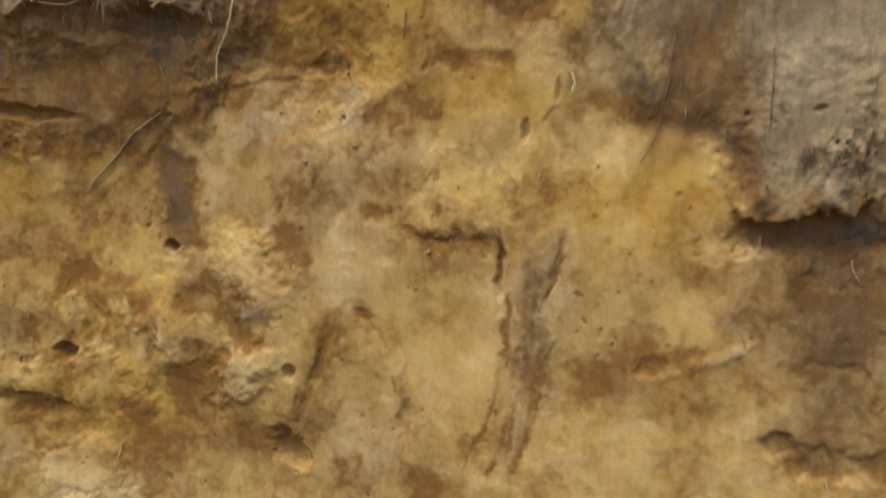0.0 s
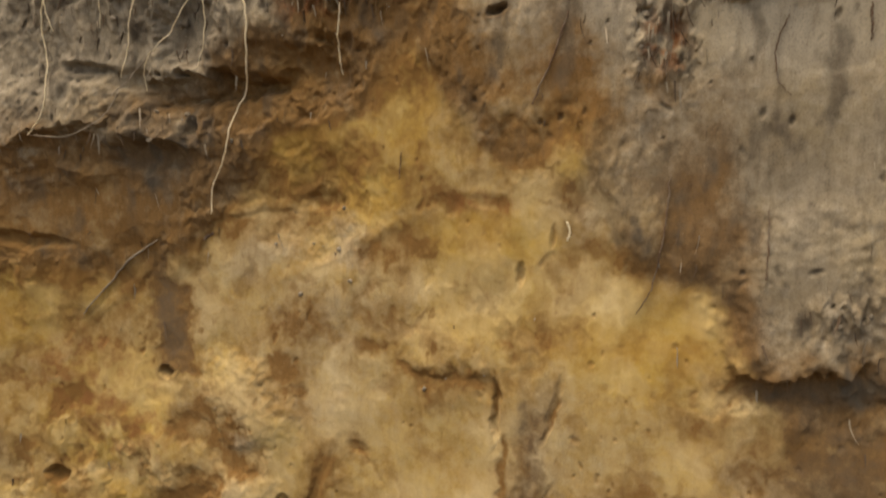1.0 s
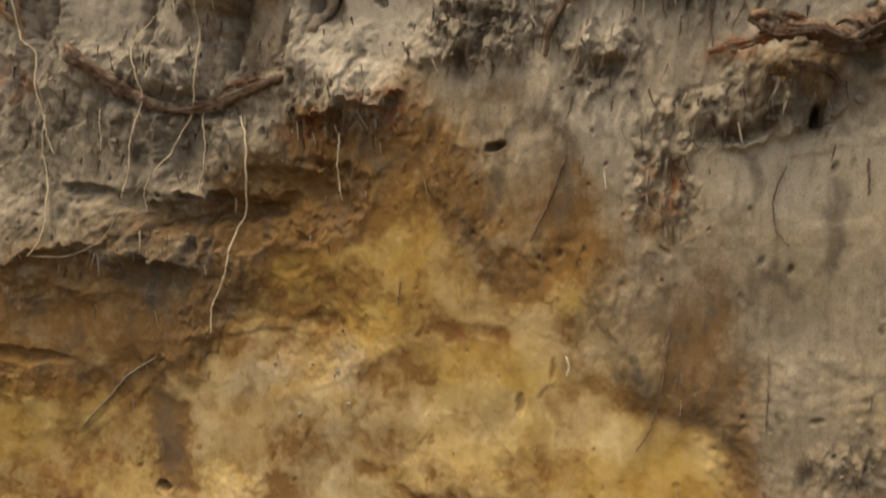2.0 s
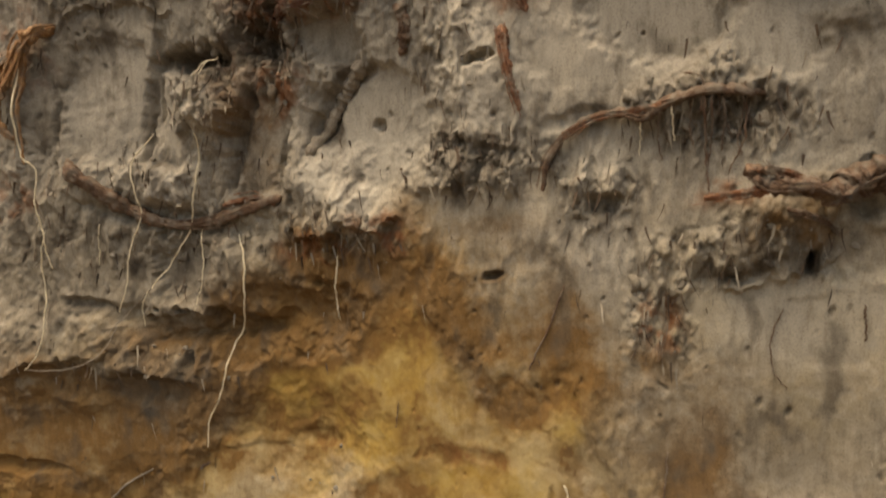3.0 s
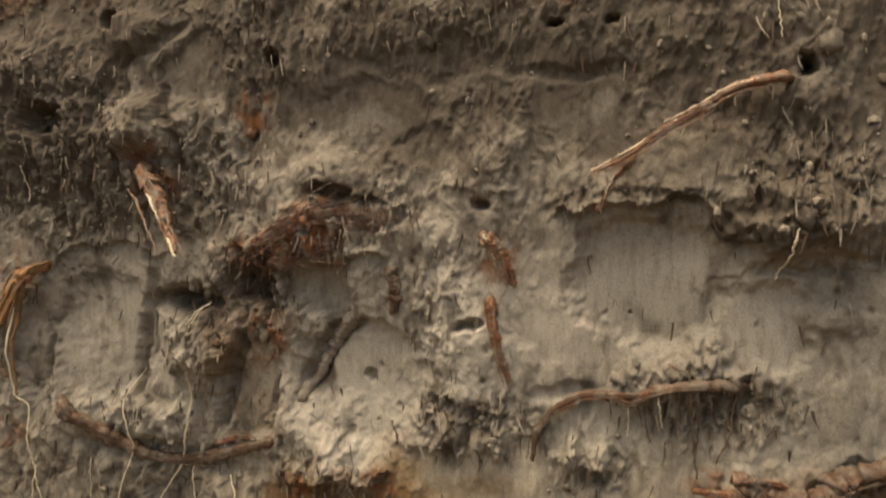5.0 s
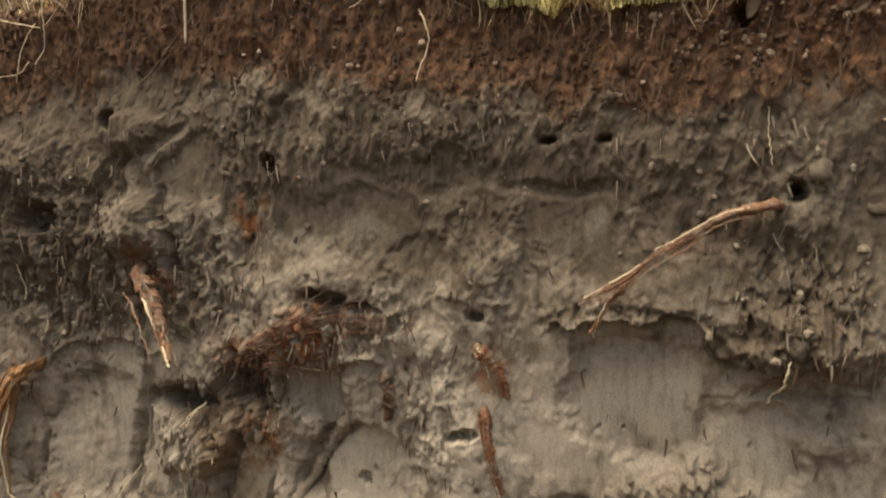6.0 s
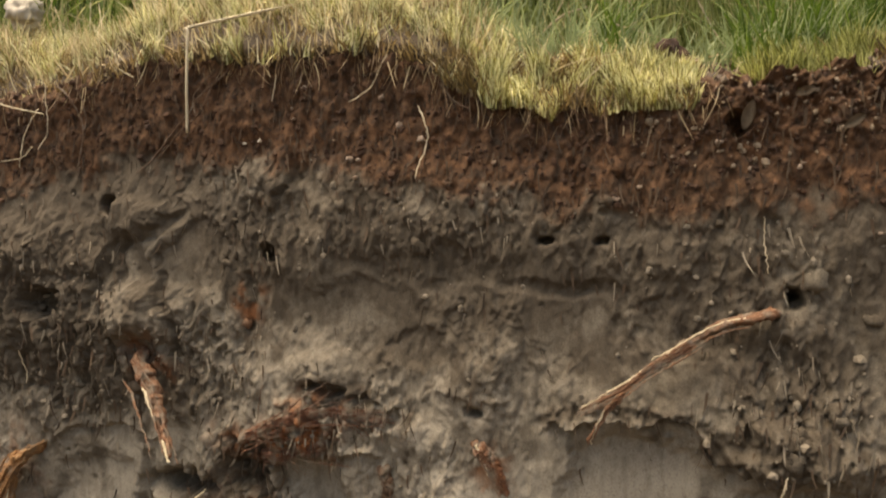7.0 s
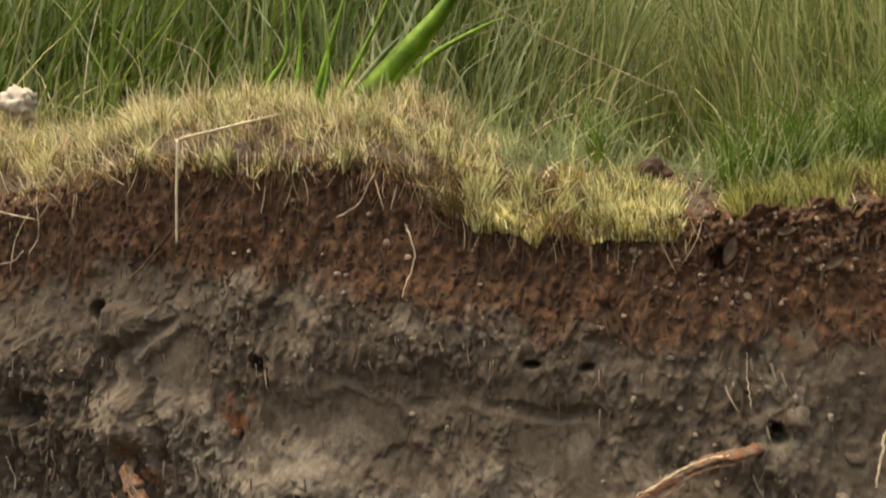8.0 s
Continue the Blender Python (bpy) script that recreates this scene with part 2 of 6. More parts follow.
BROWN_A = [
    (-.31, .111, .0396, .0199, -10, .6),
    (-.391, .112, .0559, .0275, -30, .5),
    (-.236, .116, .0432, .0193, -20, .7),
    (-.523, .126, .047, .0656, 20, .6),
    (-.675, .16, .0409, .0169, -10, .8),
    (-.154, .157, .0029, .0428, -15, .6),
    (-.129, .161, .0028, .0423, -20, .6),
    (-.368, .166, .0103, .0398, -10, .5),
    (.017, .171, .0244, .0168, 0, .5),
    (-.248, .173, .0124, .0251, 0, .5),
    (-.171, .178, .0023, .0427, -22, .6),
    (.14, .19, .0465, .0209, 0, .8),
    (.093, .202, .018, .0213, 0, .6),
    (-.624, .213, .0421, .0217, 0, .5),
    (-.478, .21, .0446, .0375, 0, .8),
]
BROWN_B = [
    (-.541, .211, .0237, .0139, 0, .5),
    (-.135, .216, .0034, .0651, -10, .7),
    (-.347, .223, .0133, .0383, -25, .5),
    (-.657, .239, .0769, .0291, -20, .4),
    (-.343, .23, .0047, .0575, -22, .5),
    (-.258, .232, .0074, .0555, 8, .35),
    (-.118, .241, .0033, .052, -10, .6),
    (-.015, .245, .0577, .022, 10, .3),
    (-.428, .248, .0317, .0195, 10, .9),
    (.132, .256, .0457, .0255, 0, .4),
    (-.011, .255, .022, .0162, 20, .5),
    (-.444, .273, .0425, .0324, -30, .5),
    (-.146, .27, .0033, .0344, -2, .7),
    (-.127, .272, .012, .0629, -8, .6),
    (.098, .281, .0261, .0203, 0, .5),
]
BROWN_C = [
    (-.295, .28, .0157, .009, -30, .7),
    (-.122, .294, .0038, .0449, -12, .7),
    (-.599, .308, .0321, .0237, 0, .7),
    (-.444, .308, .0282, .019, -30, .5),
    (.129, .313, .0491, .0298, 0, .4),
    (.128, .322, .0533, .0541, 0, .7),
    (-.105, .332, .0074, .0381, -15, .5),
    (-.1, .347, .0042, .0268, -18, .5),
    (.024, .348, .023, .0304, 0, .35),
    (-.222, .353, .0401, .0197, 0, .8),
    (-.166, .355, .0219, .0137, 0, .8),
    (-.37, .357, .0196, .0149, 0, .5),
    (.099, .381, .062, .0215, 0, .9),
    (-.282, .386, .0181, .009, 0, .6),
    (-.571, .391, .0533, .0386, 0, .6),
]
BROWN_D = [
    (-.495, .403, .0272, .0709, 5, .9),
    (-.501, .403, .0273, .0655, 5, 1),
    (.05, .437, .0132, .043, 0, .5),
    (-.262, .439, .0348, .044, 0, .4),
    (-.592, .447, .0463, .0328, 0, .6),
    (-.657, .469, .0411, .0107, -5, 1),
    (-.009, .469, .0138, .0288, -30, .5),
    (-.653, .484, .0565, .0089, -3, .9),
    (-.243, .482, .0721, .0159, 8, .7),
    (-.03, .486, .0458, .0125, 0, .6),
    (-.52, .488, .0846, .0375, 30, .8),
    (-.464, .499, .0405, .0115, 25, .7),
    (-.42, .502, .0772, .0118, 22, .8),
    (-.378, .505, .0498, .0121, -5, .7),
    (-.387, .508, .0687, .0326, 15, .4),
]
BROWN_E = [
    (-.586, .514, .1453, .0585, 0, .9),
    (.011, .513, .048, .039, -15, .75),
    (-.623, .523, .1215, .0394, 0, .8),
    (-.603, .532, .1123, .0392, 0, .35),
    (-.177, .531, .0418, .011, -10, .7),
    (-.565, .542, .1355, .0501, -5, .9),
    (-.338, .538, .036, .0375, 0, .6),
    (.008, .542, .0644, .0392, 0, .3),
    (-.165, .543, .0613, .0319, 0, .35),
    (-.568, .549, .0867, .0356, 0, .8),
    (.003, .556, .0562, .0391, 0, .5),
    (-.594, .567, .1113, .0314, 0, .7),
    (-.329, .571, .0761, .0226, 0, .25),
    (-.127, .576, .0298, .0202, 0, .6),
    (-.614, .59, .0759, .0238, 0, .5),
]
BROWN_F = [
    (-.407, .588, .0382, .0349, 0, .6),
    (-.09, .592, .0612, .0455, 0, .4),
    (-.469, .595, .0598, .03, 0, .4),
    (-.03, .621, .0785, .0291, 0, .25),
    (-.434, .624, .0823, .0226, 5, .9),
    (-.012, .627, .0177, .0143, 0, .5),
    (-.167, .631, .0356, .0352, 0, .3),
    (-.083, .64, .0328, .0288, 0, .5),
    (-.255, .64, .06, .0324, 0, .45),
    (-.313, .666, .0401, .0423, 0, 1),
    (-.391, .668, .0432, .0281, 0, .6),
    (-.327, .67, .0408, .0437, 0, .6),
    (-.154, .692, .0126, .005, 10, .9),
    (-.217, .695, .0472, .0309, 0, .4),
    (-.327, .719, .0346, .0207, 0, .9),
]
BROWN_G = [
    (-.159, .736, .0298, .0098, 0, .3),
    (.087, .744, .0421, .026, 10, .6),
    (-.385, .788, .0303, .0322, 0, .4),
    (-.385, .851, .03, .0474, -10, .6),
]
BROWN = BROWN_A + BROWN_B + BROWN_C + BROWN_D + BROWN_E + BROWN_F + BROWN_G
RUST_A = [
    (-.558, .279, .0467, .0408, 0, .5),
    (-.592, .315, .0552, .0337, -40, .5),
    (-.606, .348, .0478, .0344, 0, .4),
    (-.172, .526, .0314, .01, 0, .4),
    (-.013, .665, .0132, .0212, 0, .9),
    (-.327, .714, .0289, .0155, 0, .7),
    (-.323, .716, .0349, .0109, 0, .7),
    (-.242, .728, .0163, .0131, 0, .8),
    (-.258, .736, .0217, .0099, 0, .7),
    (-.632, .761, .0312, .0188, 0, .6),
    (.031, .762, .0207, .0091, 0, .6),
    (-.355, .859, .0237, .0214, 0, .8),
    (-.39, .872, .0241, .0366, 0, 0.2),
    (-.628, .9, .0301, .0349, 0, .5),
    (-.135, .936, .0144, .0237, 20, .7),
]
RUST_B = [
    (-.313, .953, .0480, .0260, 20, 1),
    (-.372, .94, .0260, .0180, 0, .7),
    (-.465, 1.01, .0194, .0271, 20, .6),
    (-.366, 1.063, .013, .0183, 0, .8),
    (-.365, 1.072, .0146, .0152, 0, .6),
    (.128, 1.165, .0425, .0161, 0, .5),
    (.13, 1.172, .0425, .0162, 0, .35),
    (-.052, 1.177, .026, .0133, 0, .5),
    (-.074, 1.179, .0863, .018, 0, .35),
    (-.255, 1.198, .0722, .0107, 0, .4),
    (-.266, 1.209, .1029, .0172, 0, .3),
]
RUST = RUST_A + RUST_B
DAMP_A = [
    (.114, .359, .0573, .0391, 0, .25),
    (.097, .419, .0575, .0281, 0, .3),
    (.089, .458, .0449, .0433, 0, .4),
    (-.047, .541, .0503, .0353, 0, .3),
    (.117, .559, .0498, .0461, 0, .35),
    (-.511, .575, .0489, .0245, 0, .6),
    (-.501, .586, .062, .0245, 0, .45),
    (.075, .586, .0901, .0782, 0, .25),
    (-.561, .612, .0806, .0251, 0, .3),
    (-.568, .654, .0295, .0086, -5, .8),
    (-.597, .663, .1102, .0688, 0, .35),
    (-.638, .683, .0235, .0368, 0, .5),
    (.041, .704, .0286, .0081, 8, .6),
    (-.464, .705, .096, .0517, 0, .4),
    (-.547, .708, .1562, .0609, 0, .3),
]
# some rows lie in holes and put their shade into the colour
DAMP_SHADE_B = [
    (.096, .71, .0055, .0109, -20, .8),
    (.085, .713, .0233, .0127, 20, .5),
    (-.056, .745, .0137, .0096, 0, .7),
    (-.166, .785, .0447, .02, 0, .5),
    (-.168, .8, .0395, .0193, 0, .5),
    (.001, .804, .0169, .0272, 0, .3),
    (-.559, .829, .0913, .0417, 0, .3),
    (.03, .831, .0284, .0266, 0, .5),
    (-.011, .845, .062, .0131, 8, .35),
    (-.304, .848, .014, .0508, -30, .5),
    (-.587, .869, .1069, .0419, 0, .3),
    (.122, .884, .0331, .0255, 0, .3),
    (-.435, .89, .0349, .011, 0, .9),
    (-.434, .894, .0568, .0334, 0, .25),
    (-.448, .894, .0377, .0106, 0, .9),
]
# rows at holes and along the scoop's rim paint in their shade
DAMP_SHADE_C = [
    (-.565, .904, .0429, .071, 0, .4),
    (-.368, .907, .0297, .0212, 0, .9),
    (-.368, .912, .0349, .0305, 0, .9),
    (-.303, .929, .0337, .0313, 0, .3),
    (.046, .953, .0064, .0113, 20, .6),
    (.083, .968, .0412, .0335, 0, .45),
    (-.562, .976, .0839, .0467, 0, .25),
    (-.083, .98, .016, .0046, 25, .7),
    (.022, .982, .0184, .004, -12, .6),
    (-.485, .983, .0774, .0331, 0, .5),
    (-.286, .993, .0247, .009, 0, .8),
    (.091, 1.001, .0412, .0339, 0, .3),
    (-.56, 1.02, .076, .034, 0, .5),
    (-.212, 1.029, .0354, .0192, 20, .6),
    (-.046, 1.029, .0259, .0221, 0, .5),
]
DAMP_SHADE_D = [
    (-.575, 1.059, .0707, .0522, 0, 0.15),
    (-.129, 1.075, .1156, .0182, -3, .55),
    (-.073, 1.084, .0487, .0114, -3, .6),
    # shade of the long undercut, put into the soil's colour
    (-.18, 1.105, .0867, .0263, -5, .6),
    (-.363, 1.115, .035, .0468, 0, .4),
    (-.582, 1.142, .0771, .0403, 0, .5),
]
PALE_A = [
    (-.616, .082, .0519, .031, 0, .5),
    (-.022, .197, .0301, .0078, 25, .6),
    (-.441, .205, .0289, .0201, 20, .8),
    (.137, .251, .0169, .0081, -20, .5),
    (.041, .265, .0277, .0063, 25, .8),
    (-.427, .309, .0345, .0252, -30, .6),
    (-.55, .329, .0457, .0263, 0, .4),
    (-.222, .404, .0283, .0164, 0, 0.3),
    (.024, .445, .0157, .0215, 0, .5),
    (-.328, .46, .0365, .01, 35, .6),
    (.104, .508, .0439, .04, 0, .12),
    (.093, .67, .0685, .0312, 5, .5),
    (-.063, .728, .0317, .0189, 0, .4),
    (-.279, .756, .0385, .0232, 15, .9),
    (-.146, .772, .0295, .0149, 0, .6),
]
PALE_B = [
    (-.476, .773, .0329, .0168, 0, .9),
    (-.312, .777, .0256, .026, 0, .7),
    (-.138, .78, .0243, .0144, 0, .5),
    (-.254, .806, .0478, .0402, 0, .45),
    (-.072, .807, .0271, .0276, 0, .4),
    (-.164, .835, .0444, .0197, 0, .6),
    (-.527, .836, .0545, .0625, 0, .6),
    (-.426, .848, .0312, .0375, 0, .5),
    (-.162, .856, .0531, .0426, 0, .6),
    (.066, .884, .0387, .0347, 0, .5),
    (-.157, .884, .0525, .0421, 0, .8),
    (-.069, .892, .065, .0267, 0, .5),
    (-.175, .913, .0298, .0292, 0, .6),
    (-.004, .935, .0693, .04, 8, .45),
    (-.022, .945, .0467, .0272, 0, .4),
]
PALE_C = [
    (-.205, .952, .0255, .0244, 0, .7),
    (.084, .956, .0227, .021, 0, .4),
    (-.148, 1.012, .0381, .0516, 0, .6),
    (-.261, 1.056, .0472, .0292, 0, .3),
    (-.486, 1.091, .0321, .0374, -20, .35),
    (-.444, 1.135, .0251, .0043, 40, .5),
]
HOLLOW_A = [
    (-.38, .127, .0253, .015, -45, 12),
    (-.674, .162, .0409, .0107, -8, 7),
    (-.248, .173, .0087, .0213, 0, 3),
    (.137, .184, .0384, .0136, 0, 4),
    (-.494, .189, .0454, .0417, 0, 5),
    (.093, .197, .0135, .0106, 0, 5),
    (-.555, .217, .0239, .0636, 20, 4),
    (-.347, .217, .006, .058, -22, 1.5),
    (-.013, .255, .0147, .0086, 20, 2),
    (-.426, .259, .0316, .0168, 15, 3),
    (-.127, .267, .0087, .0689, -8, 1.5),
    (-.47, .28, .0291, .0195, -20, 2.5),
    (-.295, .281, .0138, .006, -20, 2),
    (-.154, .335, .0044, .0277, 0, 5),
    (-.1, .342, .0042, .0323, -15, 1.5),
]
HOLLOW_B = [
    (-.164, .353, .0143, .011, -20, 2.5),
    (-.225, .357, .0151, .0112, 0, 2),
    (.113, .375, .077, .019, 3, 5),
    (.145, .412, .0199, .0183, 0, 4),
    (-.133, .463, .0036, .0091, 0, 4),
    (-.648, .484, .0403, .0063, -5, 8),
    (-.337, .525, .0243, .0079, 0, 3),
    (-.332, .528, .0193, .0096, 0, 4),
    (-.539, .573, .0856, .0146, -4, 8),
    (-.425, .636, .0694, .0134, 5, 14),
    (-.512, .646, .0549, .0083, 0, 6),
    (-.331, .646, .0352, .0322, 0, 9),
    (-.565, .656, .022, .0053, -5, 8),
    (-.008, .67, .0088, .0159, 0, 8),
    (-.467, .691, .036, .0335, 0, 7),
]
HOLLOW_C = [
    (.046, .699, .0205, .0054, 5, 7),
    (.095, .714, .0062, .0131, -25, 9),
    (.129, .723, .0222, .0248, 0, 8),
    (-.468, .739, .0891, .0109, -8, 8),
    (-.056, .751, .0127, .0093, 0, 7),
    (-.06, .754, .0135, .009, 0, 9),
    (.124, .758, .026, .013, 0, 12),
    (.132, .77, .0184, .0167, 0, 16),
    (-.357, .788, .006, .0318, -10, 6),
    (-.173, .804, .0299, .0068, -8, 6),
    (-.083, .824, .0276, .0066, 10, 5),
    (.042, .826, .0162, .0223, 0, 7),
    (-.599, .835, .0149, .053, 0, 8),
    (-.493, .839, .0054, .0576, -5, 7),
    (-.304, .843, .0073, .0509, -30, 6),
]
HOLLOW_D = [
    (-.482, .873, .006, .0603, -3, 9),
    (-.435, .891, .0292, .0088, 0, 16),
    (-.44, .894, .0345, .0116, 0, 14),
    (-.362, .897, .0234, .0255, 0, 16),
    (-.368, .907, .0215, .0181, 0, 18),
    (.102, .931, .0441, .0067, 5, 8),
    (.042, .959, .0073, .0153, 20, 8),
    (-.083, .978, .0183, .0056, 25, 2.5),
    (.02, .982, .0205, .0057, -12, 2.5),
    (-.027, .983, .0258, .0054, 5, 2.5),
    (-.208, 1.029, .0303, .0143, 20, 5),
    (-.472, 1.029, .0169, .0162, -45, 8),
    (-.073, 1.083, .0444, .0064, -3, 5),
    (-.18, 1.1, .0821, .0191, -5, 5),
    (-.454, 1.14, .0378, .0064, 25, 4),
]
HOLLOW_E = [
    (-.32, 1.165, .0079, .0252, 0, 6),
]
HOLLOW = HOLLOW_A + HOLLOW_B + HOLLOW_C + HOLLOW_D + HOLLOW_E
CRUMBLY_A = [
    (-.634, .238, .0831, .0652, 0, .7),
    (-.431, .268, .049, .0389, -30, 0.35),
    (-.211, .359, .0562, .028, -10, .8),
    (-.145, .42, .0471, .0316, 0, .5),
    (.127, .447, .0241, .0272, 0, .45),
    (-.341, .509, .0541, .0549, 0, .8),
    (-.491, .596, .074, .0176, 0, 0.35),
    (-.013, .665, .0219, .0378, 0, .8),
    (.041, .717, .0718, .027, 10, .8),
    (-.301, .724, .0615, .0211, 0, .8),
    (-.48, .742, .1562, .0665, 0, 0.4),
    (-.061, .759, .0317, .0287, 0, .7),
    (-.168, .79, .054, .0291, 0, 1),
    (-.156, .791, .0586, .0299, 0, 1),
    (.031, .826, .0596, .0347, 0, .9),
]
CRUMBLY_B = [
    (.031, .834, .0562, .0224, 0, .8),
    (-.426, .853, .0311, .0429, 0, .9),
    (-.19, .878, .0304, .0595, 0, .5),
    (-.373, .897, .0467, .0463, 0, 1),
    (-.273, .963, .0588, .0251, 10, 1),
    (.04, .966, .0121, .0218, 0, .8),
    (.093, .985, .0514, .0457, -20, 1),
    (-.022, .986, .0669, .0063, 0, .8),
    (-.415, 1.008, .0602, .0477, 0, .8),
    (-.561, 1.014, .0894, .0627, 0, .9),
    (-.575, 1.059, .0776, .0755, 0, 0.7),
    (.053, 1.09, .0761, .0512, 0, 0.35),
    (-.362, 1.136, .0407, .0622, 0, 0.4),
    (-.196, 1.144, .1421, .0431, 0, 0.25),
]
CRUMBLY = CRUMBLY_A + CRUMBLY_B
LUMP_A = [
    (-.616, .089, .0602, .0386, 0, 6),
    (-.629, .187, .0759, .0369, 0, 5),
    (-.435, .206, .0429, .02, 30, 6),
    (.036, .265, .0324, .0052, 25, 1.5),
    (-.415, .321, .0474, .0249, -30, 5),
    (-.2, .387, .0498, .0164, -5, 2),
    (.129, .411, .0203, .0138, 0, 4),
    (-.63, .436, .0439, .0356, 0, 4),
    (-.542, .437, .0801, .0045, 40, 1),
    (.1, .451, .0529, .0603, 0, 9),
    (-.299, .482, .0699, .0056, 25, 1),
    (-.42, .516, .0769, .0053, 8, 2),
    (-.502, .596, .0346, .0177, 0, 10),
    (-.399, .695, .0309, .0325, 0, 10),
    (-.571, .714, .0572, .0645, 0, 10),
]
LUMP_B = [
    (.037, .721, .0447, .0135, 10, 8),
    (.08, .753, .0424, .0173, 0, 12),
    (-.065, .759, .0183, .0192, 0, 7),
    (-.302, .771, .0337, .0312, 0, 8),
    (-.288, .772, .0336, .0318, -10, 5),
    (-.476, .773, .0362, .0168, 0, 12),
    (-.138, .78, .017, .0144, 0, 8),
    (-.205, .786, .0309, .0198, 0, 6),
    (.018, .839, .0445, .0173, 5, 8),
    (-.426, .848, .0281, .0403, 0, 16),
    (-.162, .852, .0389, .0284, 0, 6),
    (-.159, .869, .0296, .0244, 0, 6),
    (.115, .893, .0222, .0084, -10, 7),
    (-.18, .908, .03, .0195, 0, 7),
    (-.254, .912, .0215, .0303, 0, 9),
]
LUMP_C = [
    (-.205, .952, .0255, .0244, 0, 9),
    (-.323, .953, .0396, .0206, 20, 10),
    (.087, .967, .0229, .0213, 0, 12),
    (.094, .972, .0407, .0333, -15, 20),
    (-.296, 1.007, .028, .0128, 0, 8),
    (-.144, 1.007, .0286, .0374, 0, 6),
    (.033, 1.008, .0433, .0298, -10, 8),
    (.083, 1.051, .0303, .0126, 0, 6),
    (-.476, 1.053, .0274, .0243, 0, 14),
    (-.488, 1.059, .0292, .027, -20, 10),
    (-.588, 1.117, .0429, .0287, 0, 7),
    (-.444, 1.135, .0282, .0053, 40, 6),
    (-.491, 1.149, .0326, .0136, 10, 9),
    (-.347, 1.176, .023, .0153, 0, 6),
]
LUMP = LUMP_A + LUMP_B + LUMP_C
SCRAPED_A = [
    (-.259, .249, .0949, .1243, 0, .9),
    (-.384, .298, .1161, .0819, 0, .7),
    (-.031, .3, .0674, .1545, 0, .9),
    (.091, .509, .0524, .0631, 0, .8),
    (-.574, .519, .0875, .0423, 0, .7),
    (.064, .572, .08, .0697, 0, .6),
    (-.303, .601, .0851, .05, 0, .8),
    (-.066, .643, .0681, .0491, 0, .6),
    (.102, .654, .0753, .0448, 0, .9),
    (-.464, .699, .0329, .0344, 0, .8),
    (-.265, .811, .0587, .0608, -20, 1),
    (-.37, .814, .0239, .0477, -15, .8),
    (-.525, .853, .0576, .062, 0, 1),
    (-.162, .861, .0341, .033, 0, .6),
    (-.083, .871, .0319, .0188, 0, .7),
]
SCRAPED_B = [
    (.073, .884, .0422, .0432, 0, .9),
    (-.306, .907, .0336, .0258, 0, .9),
    (-.008, .918, .0698, .0492, 5, 1),
    (-.022, .945, .0508, .0318, 0, .8),
    (.033, 1.008, .0356, .0255, 0, .6),
    (-.068, 1.057, .035, .0221, 0, .6),
    (-.261, 1.061, .0574, .039, 0, .6),
    (-.249, 1.062, .0576, .0348, 0, .5),
    (-.492, 1.092, .0323, .0483, -15, .7),
    (-.423, 1.112, .055, .0373, 0, .5),
]
SCRAPED = SCRAPED_A + SCRAPED_B
HOLE_A = [
    (-.634, .226, .012, .0072, 0, 12),
    (-.376, .217, .0062, .0058, 0, 10),
    (-.507, .343, .0067, .0051, 0, 10),
    (-.152, .695, .009, .0038, 15, 12),
    (.095, .714, .0047, .0101, -20, 20),
    (-.259, .828, .006, .005, -20, 9),
    (-.162, .877, .0118, .0037, 8, 16),
    (-.149, .981, .0058, .0038, 0, 16),
    (-.286, .992, .0176, .0055, 0, 14),
    (-.583, 1.067, .0176, .0159, 0, 32),
    (.096, 1.074, .0067, .0056, 0, 18),
    (.095, 1.081, .0057, .005, 0, 20),
    (-.344, 1.113, .0075, .0082, 0, 24),
    (-.043, 1.119, .0061, .0036, 0, 14),
    (-.087, 1.121, .0055, .0036, 0, 18),
]
HOLE_B = [
    (-.516, 1.161, .0081, .0099, 20, 28),
    (.058, 1.205, .0086, .0075, 0, 24),
]
HOLE = HOLE_A + HOLE_B
SCOOP_A = [
    (-.441, .612, .0643, .0199, 5, 7),
    (-.308, .655, .0344, .0264, 0, 6),
    (.12, .662, .0522, .0308, 5, 2),
    (-.464, .696, .0297, .0345, 0, 8),
    (-.38, .809, .0271, .0588, -15, 10),
    (-.262, .821, .0506, .0554, -25, 6),
    (-.532, .854, .0514, .0652, -5, 8),
    (.062, .883, .0427, .0326, 12, 7),
    (-.449, .889, .0384, .0122, 0, 9),
    (-.306, .907, .0308, .0248, 25, 8),
    (-.016, .918, .0624, .0495, 5, 11),
    (.004, 1.052, .037, .0264, 0, 4),
    (-.145, 1.052, .0289, .0285, 0, 4),
    (-.254, 1.058, .063, .0299, 0, 4),
    (-.499, 1.087, .033, .0388, -15, 5),
]
SCOOP_B = [
    (-.423, 1.112, .0369, .0373, 0, 4),
]
SCOOP = SCOOP_A + SCOOP_B
